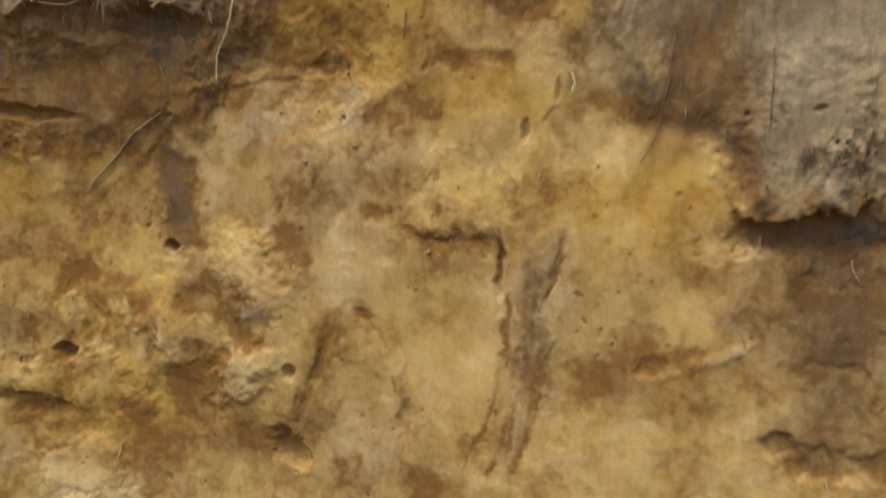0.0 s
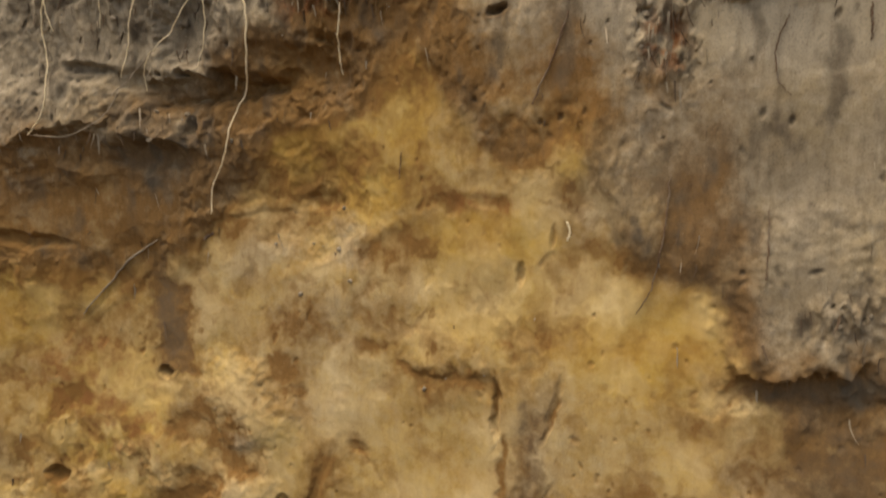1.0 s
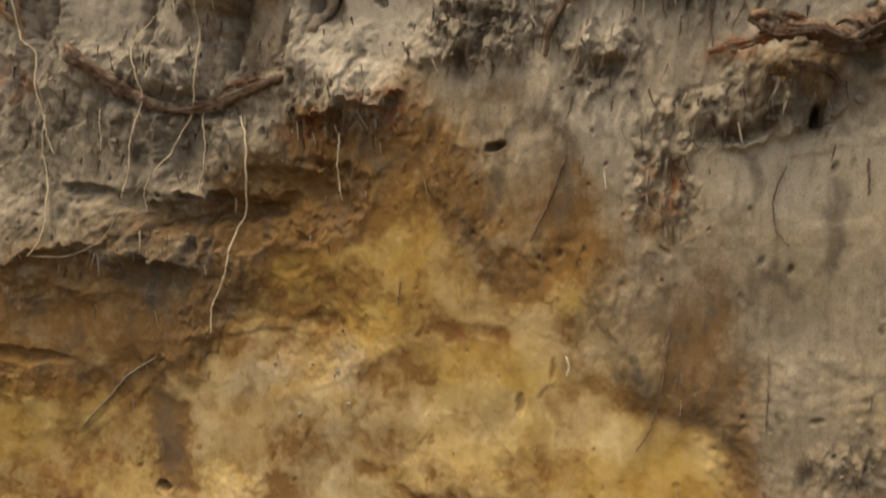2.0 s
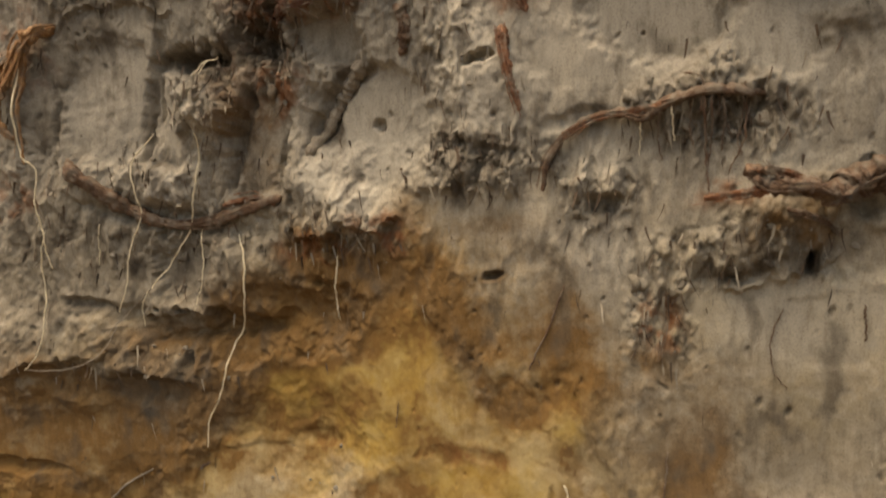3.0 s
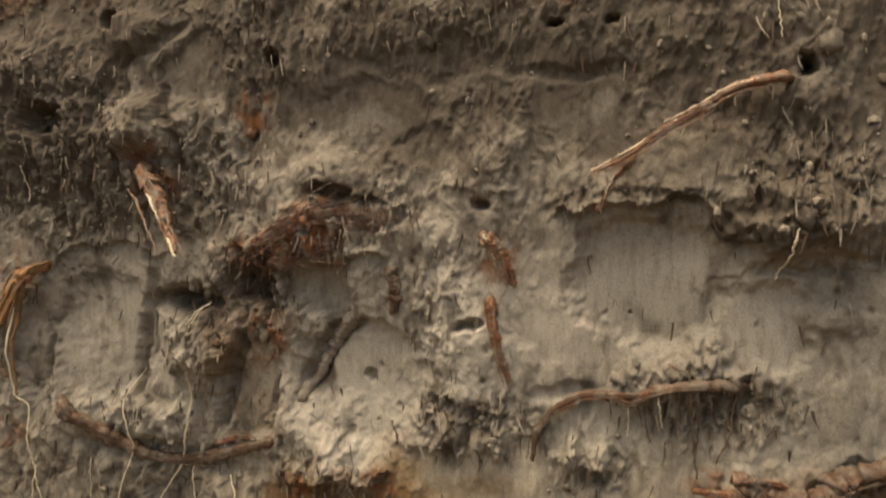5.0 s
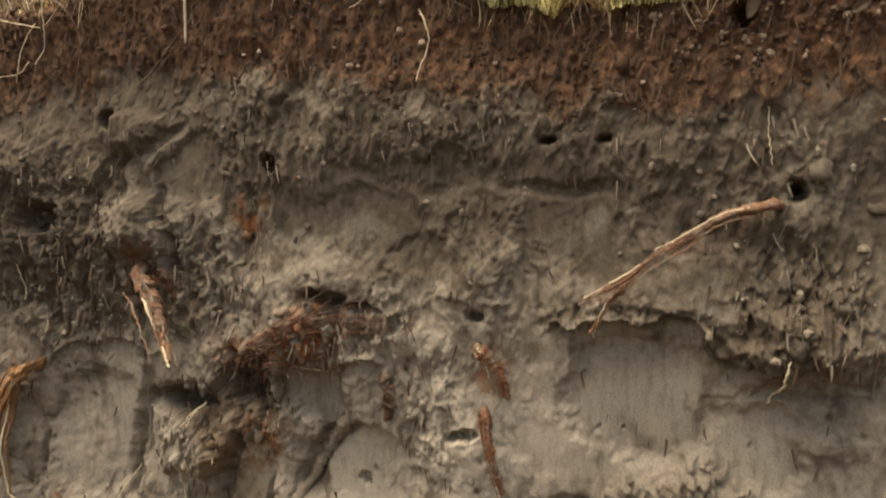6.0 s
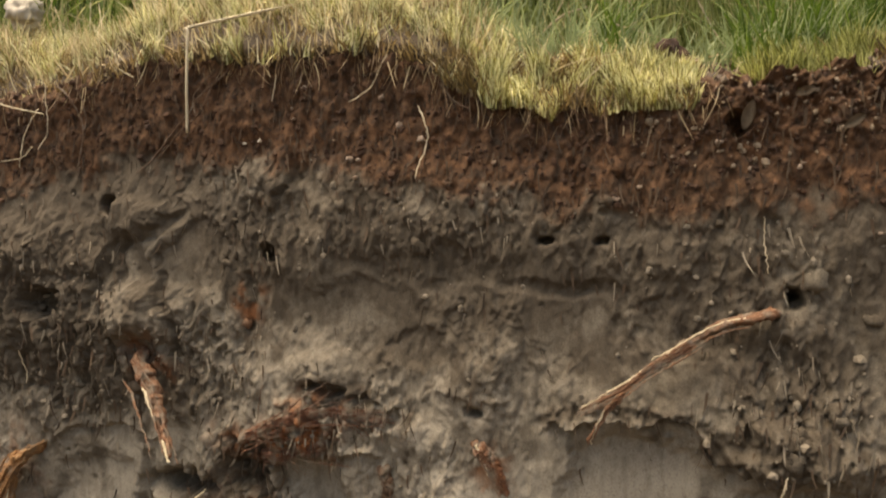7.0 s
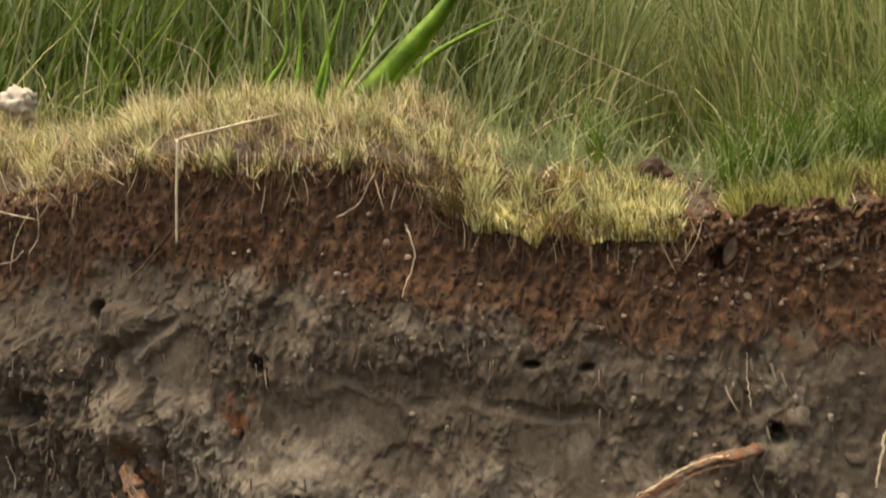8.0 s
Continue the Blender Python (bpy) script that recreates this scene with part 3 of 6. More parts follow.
LEDGES = [
    (9, 16, [(.044, .383), (.065, .39), (.098, .393), (.13, .398), (.157, .406)]),
    (13, 14, [(-.099, .965), (-.078, .979), (-.048, .974), (-.022, .982), (.015, .986), (.038, .967), (.048, .952), (.067, .95), (.081, .934)]),
    (5, 10, [(.081, .932), (.108, .927), (.143, .926)]),
    (2.5, 14, [(.02, .905), (.044, .924), (.078, .929)]),
    (6, 14, [(-.572, .939), (-.537, .947), (-.484, .943), (-.46, .935)]),
    (7, 14, [(-.33, .915), (-.295, .933), (-.257, .939), (-.229, .934)]),
    (12, 14, [(-.353, .737), (-.334, .719), (-.309, .729), (-.287, .736), (-.266, .733), (-.228, .743)]),
    (12, 16, [(-.511, .645), (-.464, .656), (-.427, .65), (-.399, .642), (-.35, .655)]),
    (7, 16, [(-.655, .575), (-.608, .597), (-.565, .603), (-.527, .614)]),
    (5, 10, [(-.523, .579), (-.487, .587), (-.465, .584)]),
    (6, 12, [(.03, .698), (.053, .688), (.08, .701), (.1, .714), (.128, .726)]),
    (5, 10, [(.009, .849), (.033, .852), (.07, .846)]),
    (6, 10, [(-.302, 1.003), (-.282, .993), (-.239, .984), (-.219, .98)]),
    (3, 10, [(-.178, .989), (-.142, .995), (-.12, .985)]),
]
CRACKS = [
    (2.5, 1, 3, [(-.249, .373), (-.233, .36), (-.206, .361), (-.178, .36), (-.154, .355)]),
    (2, 0.8, 2.5, [(-.154, .355), (-.157, .322), (-.154, .29)]),
    (1.6, 0.6, 1.5, [(-.329, .281), (-.343, .242), (-.357, .198), (-.369, .158)]),
    (1.6, 0.5, 1.5, [(-.296, .282), (-.277, .263), (-.267, .229), (-.249, .178)]),
    (2, 0.8, 2, [(-.093, .358), (-.105, .321), (-.118, .293)]),
    (2, 0.8, 2, [(-.145, .312), (-.15, .257), (-.16, .201), (-.182, .141)]),
    (2, 0.8, 2, [(-.099, .278), (-.114, .227), (-.126, .171), (-.148, .117)]),
    (4, 0.6, 2, [(-.129, .292), (-.123, .248), (-.127, .193), (-.139, .124)]),
    (2, 0.7, 2, [(.107, .273), (.136, .268), (.168, .266)]),
    (2, 0.8, 2, [(-.115, .467), (-.105, .478), (-.092, .486)]),
    (2, 0.7, 2, [(-.142, .605), (-.127, .593), (-.113, .583)]),
    (1.6, 0.6, 1.5, [(.065, .519), (.064, .501), (.062, .483)]),
]
SPOTS_A = [
    (-.697, .156, .0142, .0075, 10, 0.9),
    (-.673, .152, .0112, .0063, -60, 0.8),
    (-.679, .114, .0270, .0130, 0, 0.5),
    (-.614, .176, .0125, .0260, 0, 0.4),
    (-.496, .219, .0265, .0163, 0, 0.7),
    (-.475, .282, .0243, .0156, 0, 0.7),
    (-.425, .253, .0204, .0141, 30, 0.8),
    (-.434, .275, .0104, .0080, 0, 0.8),
    (-.56, .157, .0117, .0193, 20, 0.5),
    (-.372, .358, .0099, .0115, -20, 0.7),
    (-.356, .332, .0072, .0058, 0, 0.6),
    (-.31, .34, .0059, .0045, 0, 0.6),
]
SPOTS_B = [
    (-.285, .386, .0092, .0056, 0, 0.7),
    (-.265, .35, .0152, .0141, 30, 0.4),
    (-.339, .538, .0188, .0131, 0, 0.7),
    (-.321, .523, .0140, .0055, 0, 0.6),
    (-.379, .549, .0107, .0064, 30, 0.5),
    (-.296, .288, .0118, .0070, -30, 0.5),
    (-.2, .528, .0161, .0050, 0, 0.7),
    (-.152, .529, .0209, .0049, -10, 0.6),
    (-.176, .55, .0104, .0074, 0, 0.5),
    (-.144, .405, .0073, .0129, 0, 0.6),
    (-.134, .459, .0026, .0071, 0, 0.9),
    (-.02, .254, .0106, .0083, 0, 0.5),
]
SPOTS_C = [
    (-.091, .531, .0121, .0164, 0, 0.4),
    (.112, .316, .0103, .0047, 10, 0.6),
    (.154, .31, .0056, .0083, 0, 0.8),
    (.092, .305, .0251, .0168, 0, 0.4),
    (.14, .275, .0321, .0191, 0, 0.4),
    (.072, .269, .0174, .0122, 20, 0.4),
    (.113, .182, .0259, .0073, 5, 0.8),
    (.094, .201, .0086, .0097, 0, 0.5),
    (.148, .218, .0245, .0289, 0, 0.5),
    (.034, .215, .0183, .0129, 0, 0.35),
    (.012, .17, .0189, .0106, 0, 0.4),
    (-.677, .265, .0240, .0313, 0, 0.3),
]
SPOTS_D = [
    (.128, .331, .0364, .0304, 0, 0.9),
    (.143, .237, .0365, .0432, 0, 0.8),
    (.07, .308, .0216, .0290, 0, 0.5),
    (.164, .175, .0239, .0192, 0, 0.8),
    # the overhang's shade band, painted in brown
    (.106, .371, .0499, .0086, 3, 0.9),
    (.019, .526, .0340, .0266, 0, 0.6),
    (-.01, .496, .0395, .0137, 0, 0.6),
    (-.057, .502, .0238, .0187, 0, 0.3),
    (.056, .476, .0103, .0312, 0, 0.45),
    (-.258, .481, .0345, .0132, 20, 0.5),
    (-.281, .465, .0116, .0215, 20, 0.5),
    (-.305, .443, .0236, .0109, 0, 0.35),
]
SPOTS_E = [
    (-.297, .654, .0440, .0300, 0, 0.6),
    (-.258, .684, .0271, .0199, 0, 0.4),
    (-.335, .634, .0376, .0164, 0, 0.5),
    (-.384, .634, .0373, .0134, 0, 0.4),
    (-.198, .676, .0309, .0289, 0, 0.4),
    (-.152, .641, .0299, .0288, 0, 0.35),
    (-.143, .582, .0253, .0199, 0, 0.45),
    (-.088, .626, .0283, .0235, 0, 0.45),
    (-.06, .631, .0183, .0185, 0, 0.3),
    (-.426, .601, .0220, .0167, 0, 0.5),
    (.023, .516, .0339, .0275, 0, 0.6),
    (-.022, .552, .0222, .0281, 0, 0.3),
]
DAMP_E = [
    (.09, .51, .0470, .0559, 0, 0.3),
    (.02, .499, .0383, .0362, 0, 0.3),
    (.137, .313, .0321, .0229, 0, 0.45),
    (.136, .217, .0451, .0386, 0, 0.4),
    (-.048, .543, .0274, .0273, 0, 0.3),
]
DAMP_F = [
    (.101, .538, .0493, .0524, 0, 0.35),
    (.021, .571, .0497, .0451, 0, 0.25),
    (-.031, .537, .0269, .0283, 0, 0.35),
    (-.05, .57, .0183, .0282, 0, 0.3),
]
SPOTS_F = [
    (-.461, .621, .0658, .0249, 0, 1),
    (-.384, .63, .0488, .0324, 0, 1),
    (-.583, .584, .0745, .0179, 0, 0.9),
    (-.507, .6, .0428, .0150, 0, 0.8),
    (-.309, .665, .0412, .0256, 0, 0.9),
    (-.273, .682, .0328, .0158, 0, 0.7),
    (-.385, .663, .0319, .0178, 0, 0.5),
    (-.241, .648, .0442, .0264, 0, 0.6),
    (-.624, .6, .0280, .0166, 0, 0.7),
]
SPOTS_G = [
    (-.502, .402, .0208, .0573, 5, 1.5),
    (-.658, .318, .0433, .0433, 0, 0.5),
    (-.603, .313, .0158, .0186, 0, 0.8),
    (-.545, .279, .0181, .0366, 10, 0.8),
    (-.618, .262, .0368, .0256, 0, 0.5),
    (-.476, .3, .0297, .0143, 0, 0.9),
    (-.442, .285, .0291, .0183, 20, 0.9),
    (-.42, .257, .0223, .0178, 0, 1),
    (-.486, .208, .0380, .0302, 0, 1),
    (-.378, .354, .0137, .0128, 0, 0.8),
    (-.365, .332, .0094, .0057, 0, 0.6),
    (-.313, .336, .0083, .0057, 0, 0.6),
]
SPOTS_H = [
    (-.285, .383, .0151, .0079, 0, 0.7),
    (-.255, .374, .0148, .0167, 0, 0.6),
    (-.231, .354, .0127, .0198, 0, 1.1),
    (-.293, .273, .0106, .0086, 0, 0.7),
    (-.34, .245, .0053, .0361, -12, 0.7),
    (-.377, .211, .0059, .0054, 0, 1.2),
    (-.638, .222, .0099, .0073, 0, 1.3),
    (-.606, .228, .0063, .0049, 0, 0.9),
    (-.586, .438, .0048, .0042, 0, 1),
    (-.183, .636, .0074, .0047, 0, 1),
    (-.141, .599, .0070, .0067, 0, 1),
    (-.118, .577, .0124, .0087, 0, 0.9),
]
SPOTS_I = [
    (-.197, .525, .0119, .0072, 0, 1),
    (-.16, .528, .0262, .0061, -8, 0.9),
    (-.103, .498, .0020, .0100, 0, 1.3),
    (.017, .551, .0256, .0270, 0, 0.6),
    (-.03, .476, .0538, .0146, 0, 0.6),
    (.022, .533, .0086, .0091, 0, 0.8),
    # two thin strips of brown stand in for shade under the ledge
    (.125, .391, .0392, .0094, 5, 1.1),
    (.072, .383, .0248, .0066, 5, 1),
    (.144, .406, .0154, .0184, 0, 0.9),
    (-.453, .56, .0518, .0220, 0, 0.5),
]
PALE_D = [
    (-.428, .306, .0266, .0168, -30, 0.8),
    (-.539, .352, .0381, .0367, 0, 0.4),
    (-.316, .307, .0354, .0288, 0, 0.3),
    (-.072, .444, .0434, .0300, 0, 0.35),
    (-.165, .439, .0319, .0317, 0, 0.35),
    (-.624, .43, .0344, .0244, 0, 0.4),
]
SPOTS_J = [
    (-.461, .624, .0921, .0286, 0, 0.9),
    (-.503, .606, .0550, .0228, 0, 0.7),
    (-.402, .632, .0502, .0414, 0, 1),
    (-.328, .682, .0387, .0448, 0, 1.1),
    (-.289, .685, .0445, .0427, 0, 1.1),
    (-.281, .642, .0350, .0276, 0, 0.7),
    (-.602, .568, .0687, .0176, 0, 0.7),
]
SPOTS_K = [
    (-.139, .692, .0579, .0535, 0, 0.5),
    (-.091, .631, .0422, .0343, 0, 0.55),
    (-.03, .599, .0648, .0378, 0, 0.4),
    (-.169, .731, .0352, .0245, 0, 0.5),
    (-.16, .646, .0400, .0303, 0, 0.5),
    (-.12, .583, .0296, .0209, 0, 0.6),
    (.086, .739, .0299, .0147, 0, 0.6),
]
DAMP_G = [
    (.092, .564, .0643, .0522, 0, 0.45),
    (.102, .477, .0467, .0523, 0, 0.45),
    (-0, .562, .0386, .0414, 0, 0.35),
]
GROOVES = [
    (3, 6, [(-.496, .881), (-.5, .834), (-.493, .776)]),
    (4, 9, [(-.382, .866), (-.398, .822), (-.417, .754)]),
    (4, 5, [(-.258, .886), (-.293, .851), (-.317, .8)]),
    (2.5, 5, [(-.586, .857), (-.585, .812), (-.58, .768)]),
    (2.5, 4, [(-.274, .784), (-.281, .769), (-.29, .749)]),
    (2.5, 4, [(-.357, .8), (-.356, .773), (-.346, .747)]),
    (3, 5, [(-.488, 1.138), (-.504, 1.101), (-.506, 1.074)]),
    (3, 6, [(-.455, 1.101), (-.455, 1.074), (-.439, 1.036), (-.447, .999)]),
    (2.5, 4, [(-.32, 1.207), (-.321, 1.181), (-.339, 1.155)]),
    (3, 5, [(-.364, 1.099), (-.36, 1.068), (-.368, 1.037)]),
]
DAMP_SHADE_H = [
    (-.503, .401, .0187, .0515, 5, 0.6),
    (-.118, .294, .0096, .0594, -8, 0.4),
    (-.126, .331, .0053, .0321, 0, 0.35),
    (-.045, .519, .0207, .0189, 0, 0.4),
    (-.43, .554, .0328, .0220, 0, 0.3),
    # shade beneath the same ledge, put in as dark colour
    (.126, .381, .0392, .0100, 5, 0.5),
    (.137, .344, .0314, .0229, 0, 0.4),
]
SPOTS_L = [
    # first row deepens the painted shade below the ledge
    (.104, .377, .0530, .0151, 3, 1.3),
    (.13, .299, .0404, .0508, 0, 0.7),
    (.058, .431, .0123, .0271, 0, 0.6),
    (.091, .241, .0259, .0294, 0, 0.5),
    (.009, .263, .0277, .0151, 0, 0.4),
]
DAMP_SHADE_I = [
    # first row: more ledge shade, painted dark
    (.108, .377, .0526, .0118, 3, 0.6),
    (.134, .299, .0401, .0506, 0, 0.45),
    (.083, .506, .0588, .0520, 0, 0.25),
]
BULGE = [
    (-.6, .6, .08, .045, 0, 18),
    (-.58, .81, .06, .05, 0, 8),
    (-.38, .874, .05, .04, 0, 7),
    (-.29, 1.005, .06, .03, 0, 8),
    (-.33, .965, .05, .03, 0, 6),
    (-.49, 1.01, .05, .04, 0, 6),
    (-.6, 1.065, .06, .05, 0, 10),
    (.1, .975, .06, .05, 0, 5),
    (-.34, .529, .06, .04, 0, -9),
    (-.28, .83, .07, .06, 0, -7),
    (-.45, .25, .12, .08, 0, 8),
    (-.35, .65, .05, .03, 0, -6),
]
DAMP_SHADE = DAMP_A + DAMP_SHADE_B + DAMP_SHADE_C + DAMP_SHADE_D + DAMP_E + DAMP_F + DAMP_G + DAMP_SHADE_H + DAMP_SHADE_I
PALE = PALE_A + PALE_B + PALE_C + PALE_D


def face_y(x, z):
    """The cut's main form: nearly upright, bowing out towards one side, drawn back under the turf."""
    bow = np.clip(-0.3 - x, 0, 0.5) ** 2
    low = np.clip(0.6 - z, 0, 0.6) ** 2
    return 0.674 - 0.029 * np.clip(x, -1.0, 0.3) - 0.038 * z - (0.42 - 0.14 * smooth(1.05, 1.2, z)) * bow - 0.06 * low + 0.010 * smooth(1.13, 1.22, z)


def along(curve, x):
    return np.interp(x, [p[0] for p in curve], [p[1] for p in curve])


STEP = 0.0014
GX, GZ = np.arange(-0.92, 0.28, STEP), np.arange(-0.01, 1.36, STEP)
FX, FZ = np.meshgrid(GX, GZ)
WARP_X = 0.011 * fbm(FX, FZ, 28, 4, 1) + 0.004 * fbm(FX, FZ, 110, 2, 5)
WARP_Z = 0.011 * fbm(FX, FZ, 28, 4, 2) + 0.004 * fbm(FX, FZ, 110, 2, 6)


def patches(rows, soft=0.45, warp=1.0, add=False):
    """The rows' ragged ellipses on the face, joined by their greatest value or added up."""
    out = np.zeros_like(FX)
    for x, z, rx, rz, turn, strength in rows:
        reach = max(rx, rz) * (1 + soft) + 0.035
        i0, i1 = np.searchsorted(GX, (x - reach, x + reach))
        j0, j1 = np.searchsorted(GZ, (z - reach, z + reach))
        box = (slice(j0, j1), slice(i0, i1))
        k = warp * min(1.0, max(0.32, min(rx, rz) / 0.020))
        dx, dz = FX[box] - x + k * WARP_X[box], FZ[box] - z + k * WARP_Z[box]
        c, s = math.cos(radians(turn)), math.sin(radians(turn))
        d = np.hypot((dx * c + dz * s) / rx, (dz * c - dx * s) / rz)
        w = strength * smooth(1 + soft, 1 - soft, d)
        out[box] = out[box] + w if add else np.maximum(out[box], w)
    return out


def nearest(points, reach, warp):
    """A box of the face round a way, and there the distance from it, the height over it and the place along it from 0 to 1."""
    p = np.array(points)
    i0, i1 = np.searchsorted(GX, (p[:, 0].min() - reach, p[:, 0].max() + reach))
    j0, j1 = np.searchsorted(GZ, (p[:, 1].min() - reach, p[:, 1].max() + reach))
    box = (slice(j0, j1), slice(i0, i1))
    x, z = FX[box] + warp * WARP_X[box], FZ[box] + warp * WARP_Z[box]
    best, over, place = np.full(x.shape, 9.0), np.zeros_like(x), np.zeros_like(x)
    for k, (a, b) in enumerate(zip(p[:-1], p[1:])):
        d = b - a
        u = np.clip(((x - a[0]) * d[0] + (z - a[1]) * d[1]) / (d @ d), 0, 1)
        far = np.hypot(x - a[0] - u * d[0], z - a[1] - u * d[1])
        closer = far < best
        best = np.where(closer, far, best)
        over = np.where(closer, z - a[1] - u * d[1], over)
        place = np.where(closer, (k + u) / (len(p) - 1), place)
    return box, best, over, place


def ledges(rows):
    """Broken edges: the soil stands out over the way, breaks off along it and is hollow beneath; height and depth in millimetres."""
    out = np.zeros_like(FX)
    for height, fade, points in rows:
        fade = 0.001 * fade
        box, far, over, place = nearest(points, 4 * fade, 0.8)
        s = np.where(over > 0, far, -far)
        w = smooth(0, 0.12, place) * smooth(1, 0.88, place) * smooth(3.5 * fade, 2 * fade, far)
        above = smooth(-0.0030, 0.0006, s) * np.exp(-np.maximum(s, 0) / fade)
        beneath = 0.35 * smooth(0, -0.003, s) * np.exp(np.minimum(s, 0) / (0.9 * fade))
        out[box] += 0.001 * height * w * (above - beneath)
    return out


def cracks(rows):
    """Narrow grooves darkened by brown matter and by painted shade: how much, and their depth in metres."""
    stain_shade, deep = np.zeros_like(FX), np.zeros_like(FX)
    for half, strength, depth, points in rows:
        box, far, over, place = nearest(points, 0.02, 0.45)
        w = smooth(0.0022 * half, 0.0004 * half, far) * smooth(0, 0.1, place) * smooth(1, 0.8, place)
        stain_shade[box] = np.maximum(stain_shade[box], strength * w)
        deep[box] = np.maximum(deep[box], 0.001 * depth * w)
    return stain_shade, deep


SPOTS = SPOTS_A + SPOTS_B + SPOTS_C + SPOTS_D + SPOTS_E + SPOTS_F + SPOTS_G + SPOTS_H + SPOTS_I + SPOTS_J + SPOTS_K + SPOTS_L
wide_x, wide_z = FX + 1.2 * WARP_X, FZ + 1.6 * WARP_Z
ochre_depth = np.clip(along(OCHRE_TOP, wide_x) - wide_z, -0.14, 0.14)
for axis in (0, 1, 0, 1):
    ochre_depth = sum(np.roll(ochre_depth, k, axis) for k in range(-7, 8)) / 15
ochre_depth += 0.010 * fbm(FX, FZ, 30, 3, 8)
humus_height = wide_z - along(HUMUS_FOOT, wide_x)
bleached = 0.75 * patches(BLEACHED, 0.6)
ochre = smooth(-0.012, 0.030, ochre_depth) * (1 - 0.95 * bleached)
ochre = np.clip(0.72 * ochre + 0.5 * patches(OCHRE, 0.6) * smooth(-0.05, 0.01, ochre_depth) * (1 - 0.6 * bleached), 0, 1)
tinge = (0.30 * smooth(-0.14, 0.0, ochre_depth) + 0.26 * smooth(0.85, 0.55, FZ)) * (0.7 + 0.6 * fbm(FX, FZ, 10, 3, 7)) * (1 - 0.4 * bleached)
ochre = np.clip(np.maximum(ochre, tinge), 0, 1)
fringe = smooth(-0.115, -0.01, ochre_depth) * (1 - smooth(0.0, 0.05, ochre_depth))
left_side = 0.55 + 0.65 * smooth(-0.08, -0.25, FX)
brown = np.clip(fringe * left_side * (0.85 + 0.6 * fbm(FX, FZ, 14, 4, 9)) + 1.1 * patches(BROWN, 0.65) * np.clip(0.85 + 0.7 * fbm(FX + 0.5 * WARP_X, 0.85 * FZ + 0.5 * WARP_Z, 34, 4, 188, 0.6), 0.3, 1.2), 0, 1) * (1 - 0.5 * bleached)
cloud = fbm(FX + 0.8 * WARP_X, FZ + 0.8 * WARP_Z, 9, 5, 12, 0.6)
brown = np.clip(brown * (1.0 + 0.4 * fbm(FX, FZ, 24, 4, 71)), 0, 1)
brown = np.clip(brown + 0.6 * smooth(0.10, 0.75, cloud) * smooth(0, 0.05, ochre_depth), 0, 1)
brown *= 1 - 0.2 * smooth(0.0, 0.06, ochre_depth)
veins = smooth(0.25, 0.85, ridged(FX + 2 * WARP_X, FZ + 2 * WARP_Z, 17, 4, 77)) * smooth(-0.5, 0.3, fbm(FX, FZ, 7, 2, 78))
brown = np.clip(brown + 0.24 * veins * smooth(0.0, 0.06, ochre_depth), 0, 1)
crack, crack_depth = cracks(CRACKS)
groove, groove_depth = cracks([(half, 1, depth, points) for half, depth, points in GROOVES])
spots = patches(SPOTS, 0.5, 0.9)
mottle = fbm(FX + 0.5 * WARP_X, 0.85 * FZ + 0.5 * WARP_Z, 34, 4, 88, 0.6)
calm = patches(SCRAPED, 0.5)
mottled = smooth(-0.02, 0.04, ochre_depth) * (1 - 0.65 * calm) * (0.65 + 0.5 * fbm(FX, FZ, 8, 2, 89))
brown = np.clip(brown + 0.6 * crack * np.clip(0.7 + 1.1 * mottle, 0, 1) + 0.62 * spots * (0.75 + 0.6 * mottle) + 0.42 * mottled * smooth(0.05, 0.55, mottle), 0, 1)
brown = np.clip(brown + 0.34 * smooth(-0.24, -0.02, humus_height) * smooth(0.02, 0.0, humus_height) * np.clip(0.5 + 0.8 * fbm(FX, 0.8 * FZ, 16, 4, 95), 0, 1.3), 0, 1)
fleck = smooth(0.36, 0.58, fbm(FX + 0.4 * WARP_X, 0.8 * FZ + 0.4 * WARP_Z, 80, 3, 93, 0.55)) * smooth(-0.1, 0.35, fbm(FX, FZ, 9, 2, 94))
brown = np.clip(brown + 0.5 * fleck * mottled, 0, 1)
humus = smooth(-0.012, 0.016, humus_height)
damp_shade = smooth(-0.34, -0.02, humus_height) * (0.88 + 0.32 * fbm(FX, 0.7 * FZ, 13, 5, 14))
# the listed patches hold moist soil and the painted shade of hollows
damp_shade = np.clip(np.maximum(damp_shade, 0) + patches(DAMP_SHADE, 0.7), 0, 1)
damp_shade = np.clip(damp_shade + 0.5 * smooth(0.2, 0.9, fbm(FX, 0.6 * FZ, 34, 4, 15)) * smooth(0.05, -0.02, ochre_depth), 0, 1)
pale = np.clip(patches(PALE, 0.7) + 0.40 * mottled * smooth(0.05, 0.55, -mottle) + 0.45 * smooth(0.1, 0.7, -cloud) * smooth(0.02, 0.07, ochre_depth), 0, 1)
rust = patches(RUST, 0.7) * smooth(-0.4, 0.3, fbm(FX, FZ, 60, 3, 17))
rust = rust * (1 - 0.75 * humus)
rust = np.clip(rust + 0.08 * humus * smooth(-0.2, 0.8, fbm(FX, 1.6 * FZ, 11, 4, 18)), 0, 1)

scraped = patches(SCRAPED, 0.4)
crumbly = np.clip(patches(CRUMBLY, 0.5) + 0.55 * humus + 0.15 * smooth(-0.25, 0, humus_height), 0, 1)
flecks = smooth(0.12, 0.55, fbm(FX + 0.5 * WARP_X, 0.42 * FZ, 62, 3, 76))
damp_shade = np.clip(damp_shade + (0.25 + 0.45 * crumbly) * (1 - scraped) * flecks * smooth(0.05, -0.02, ochre_depth), 0, 1)
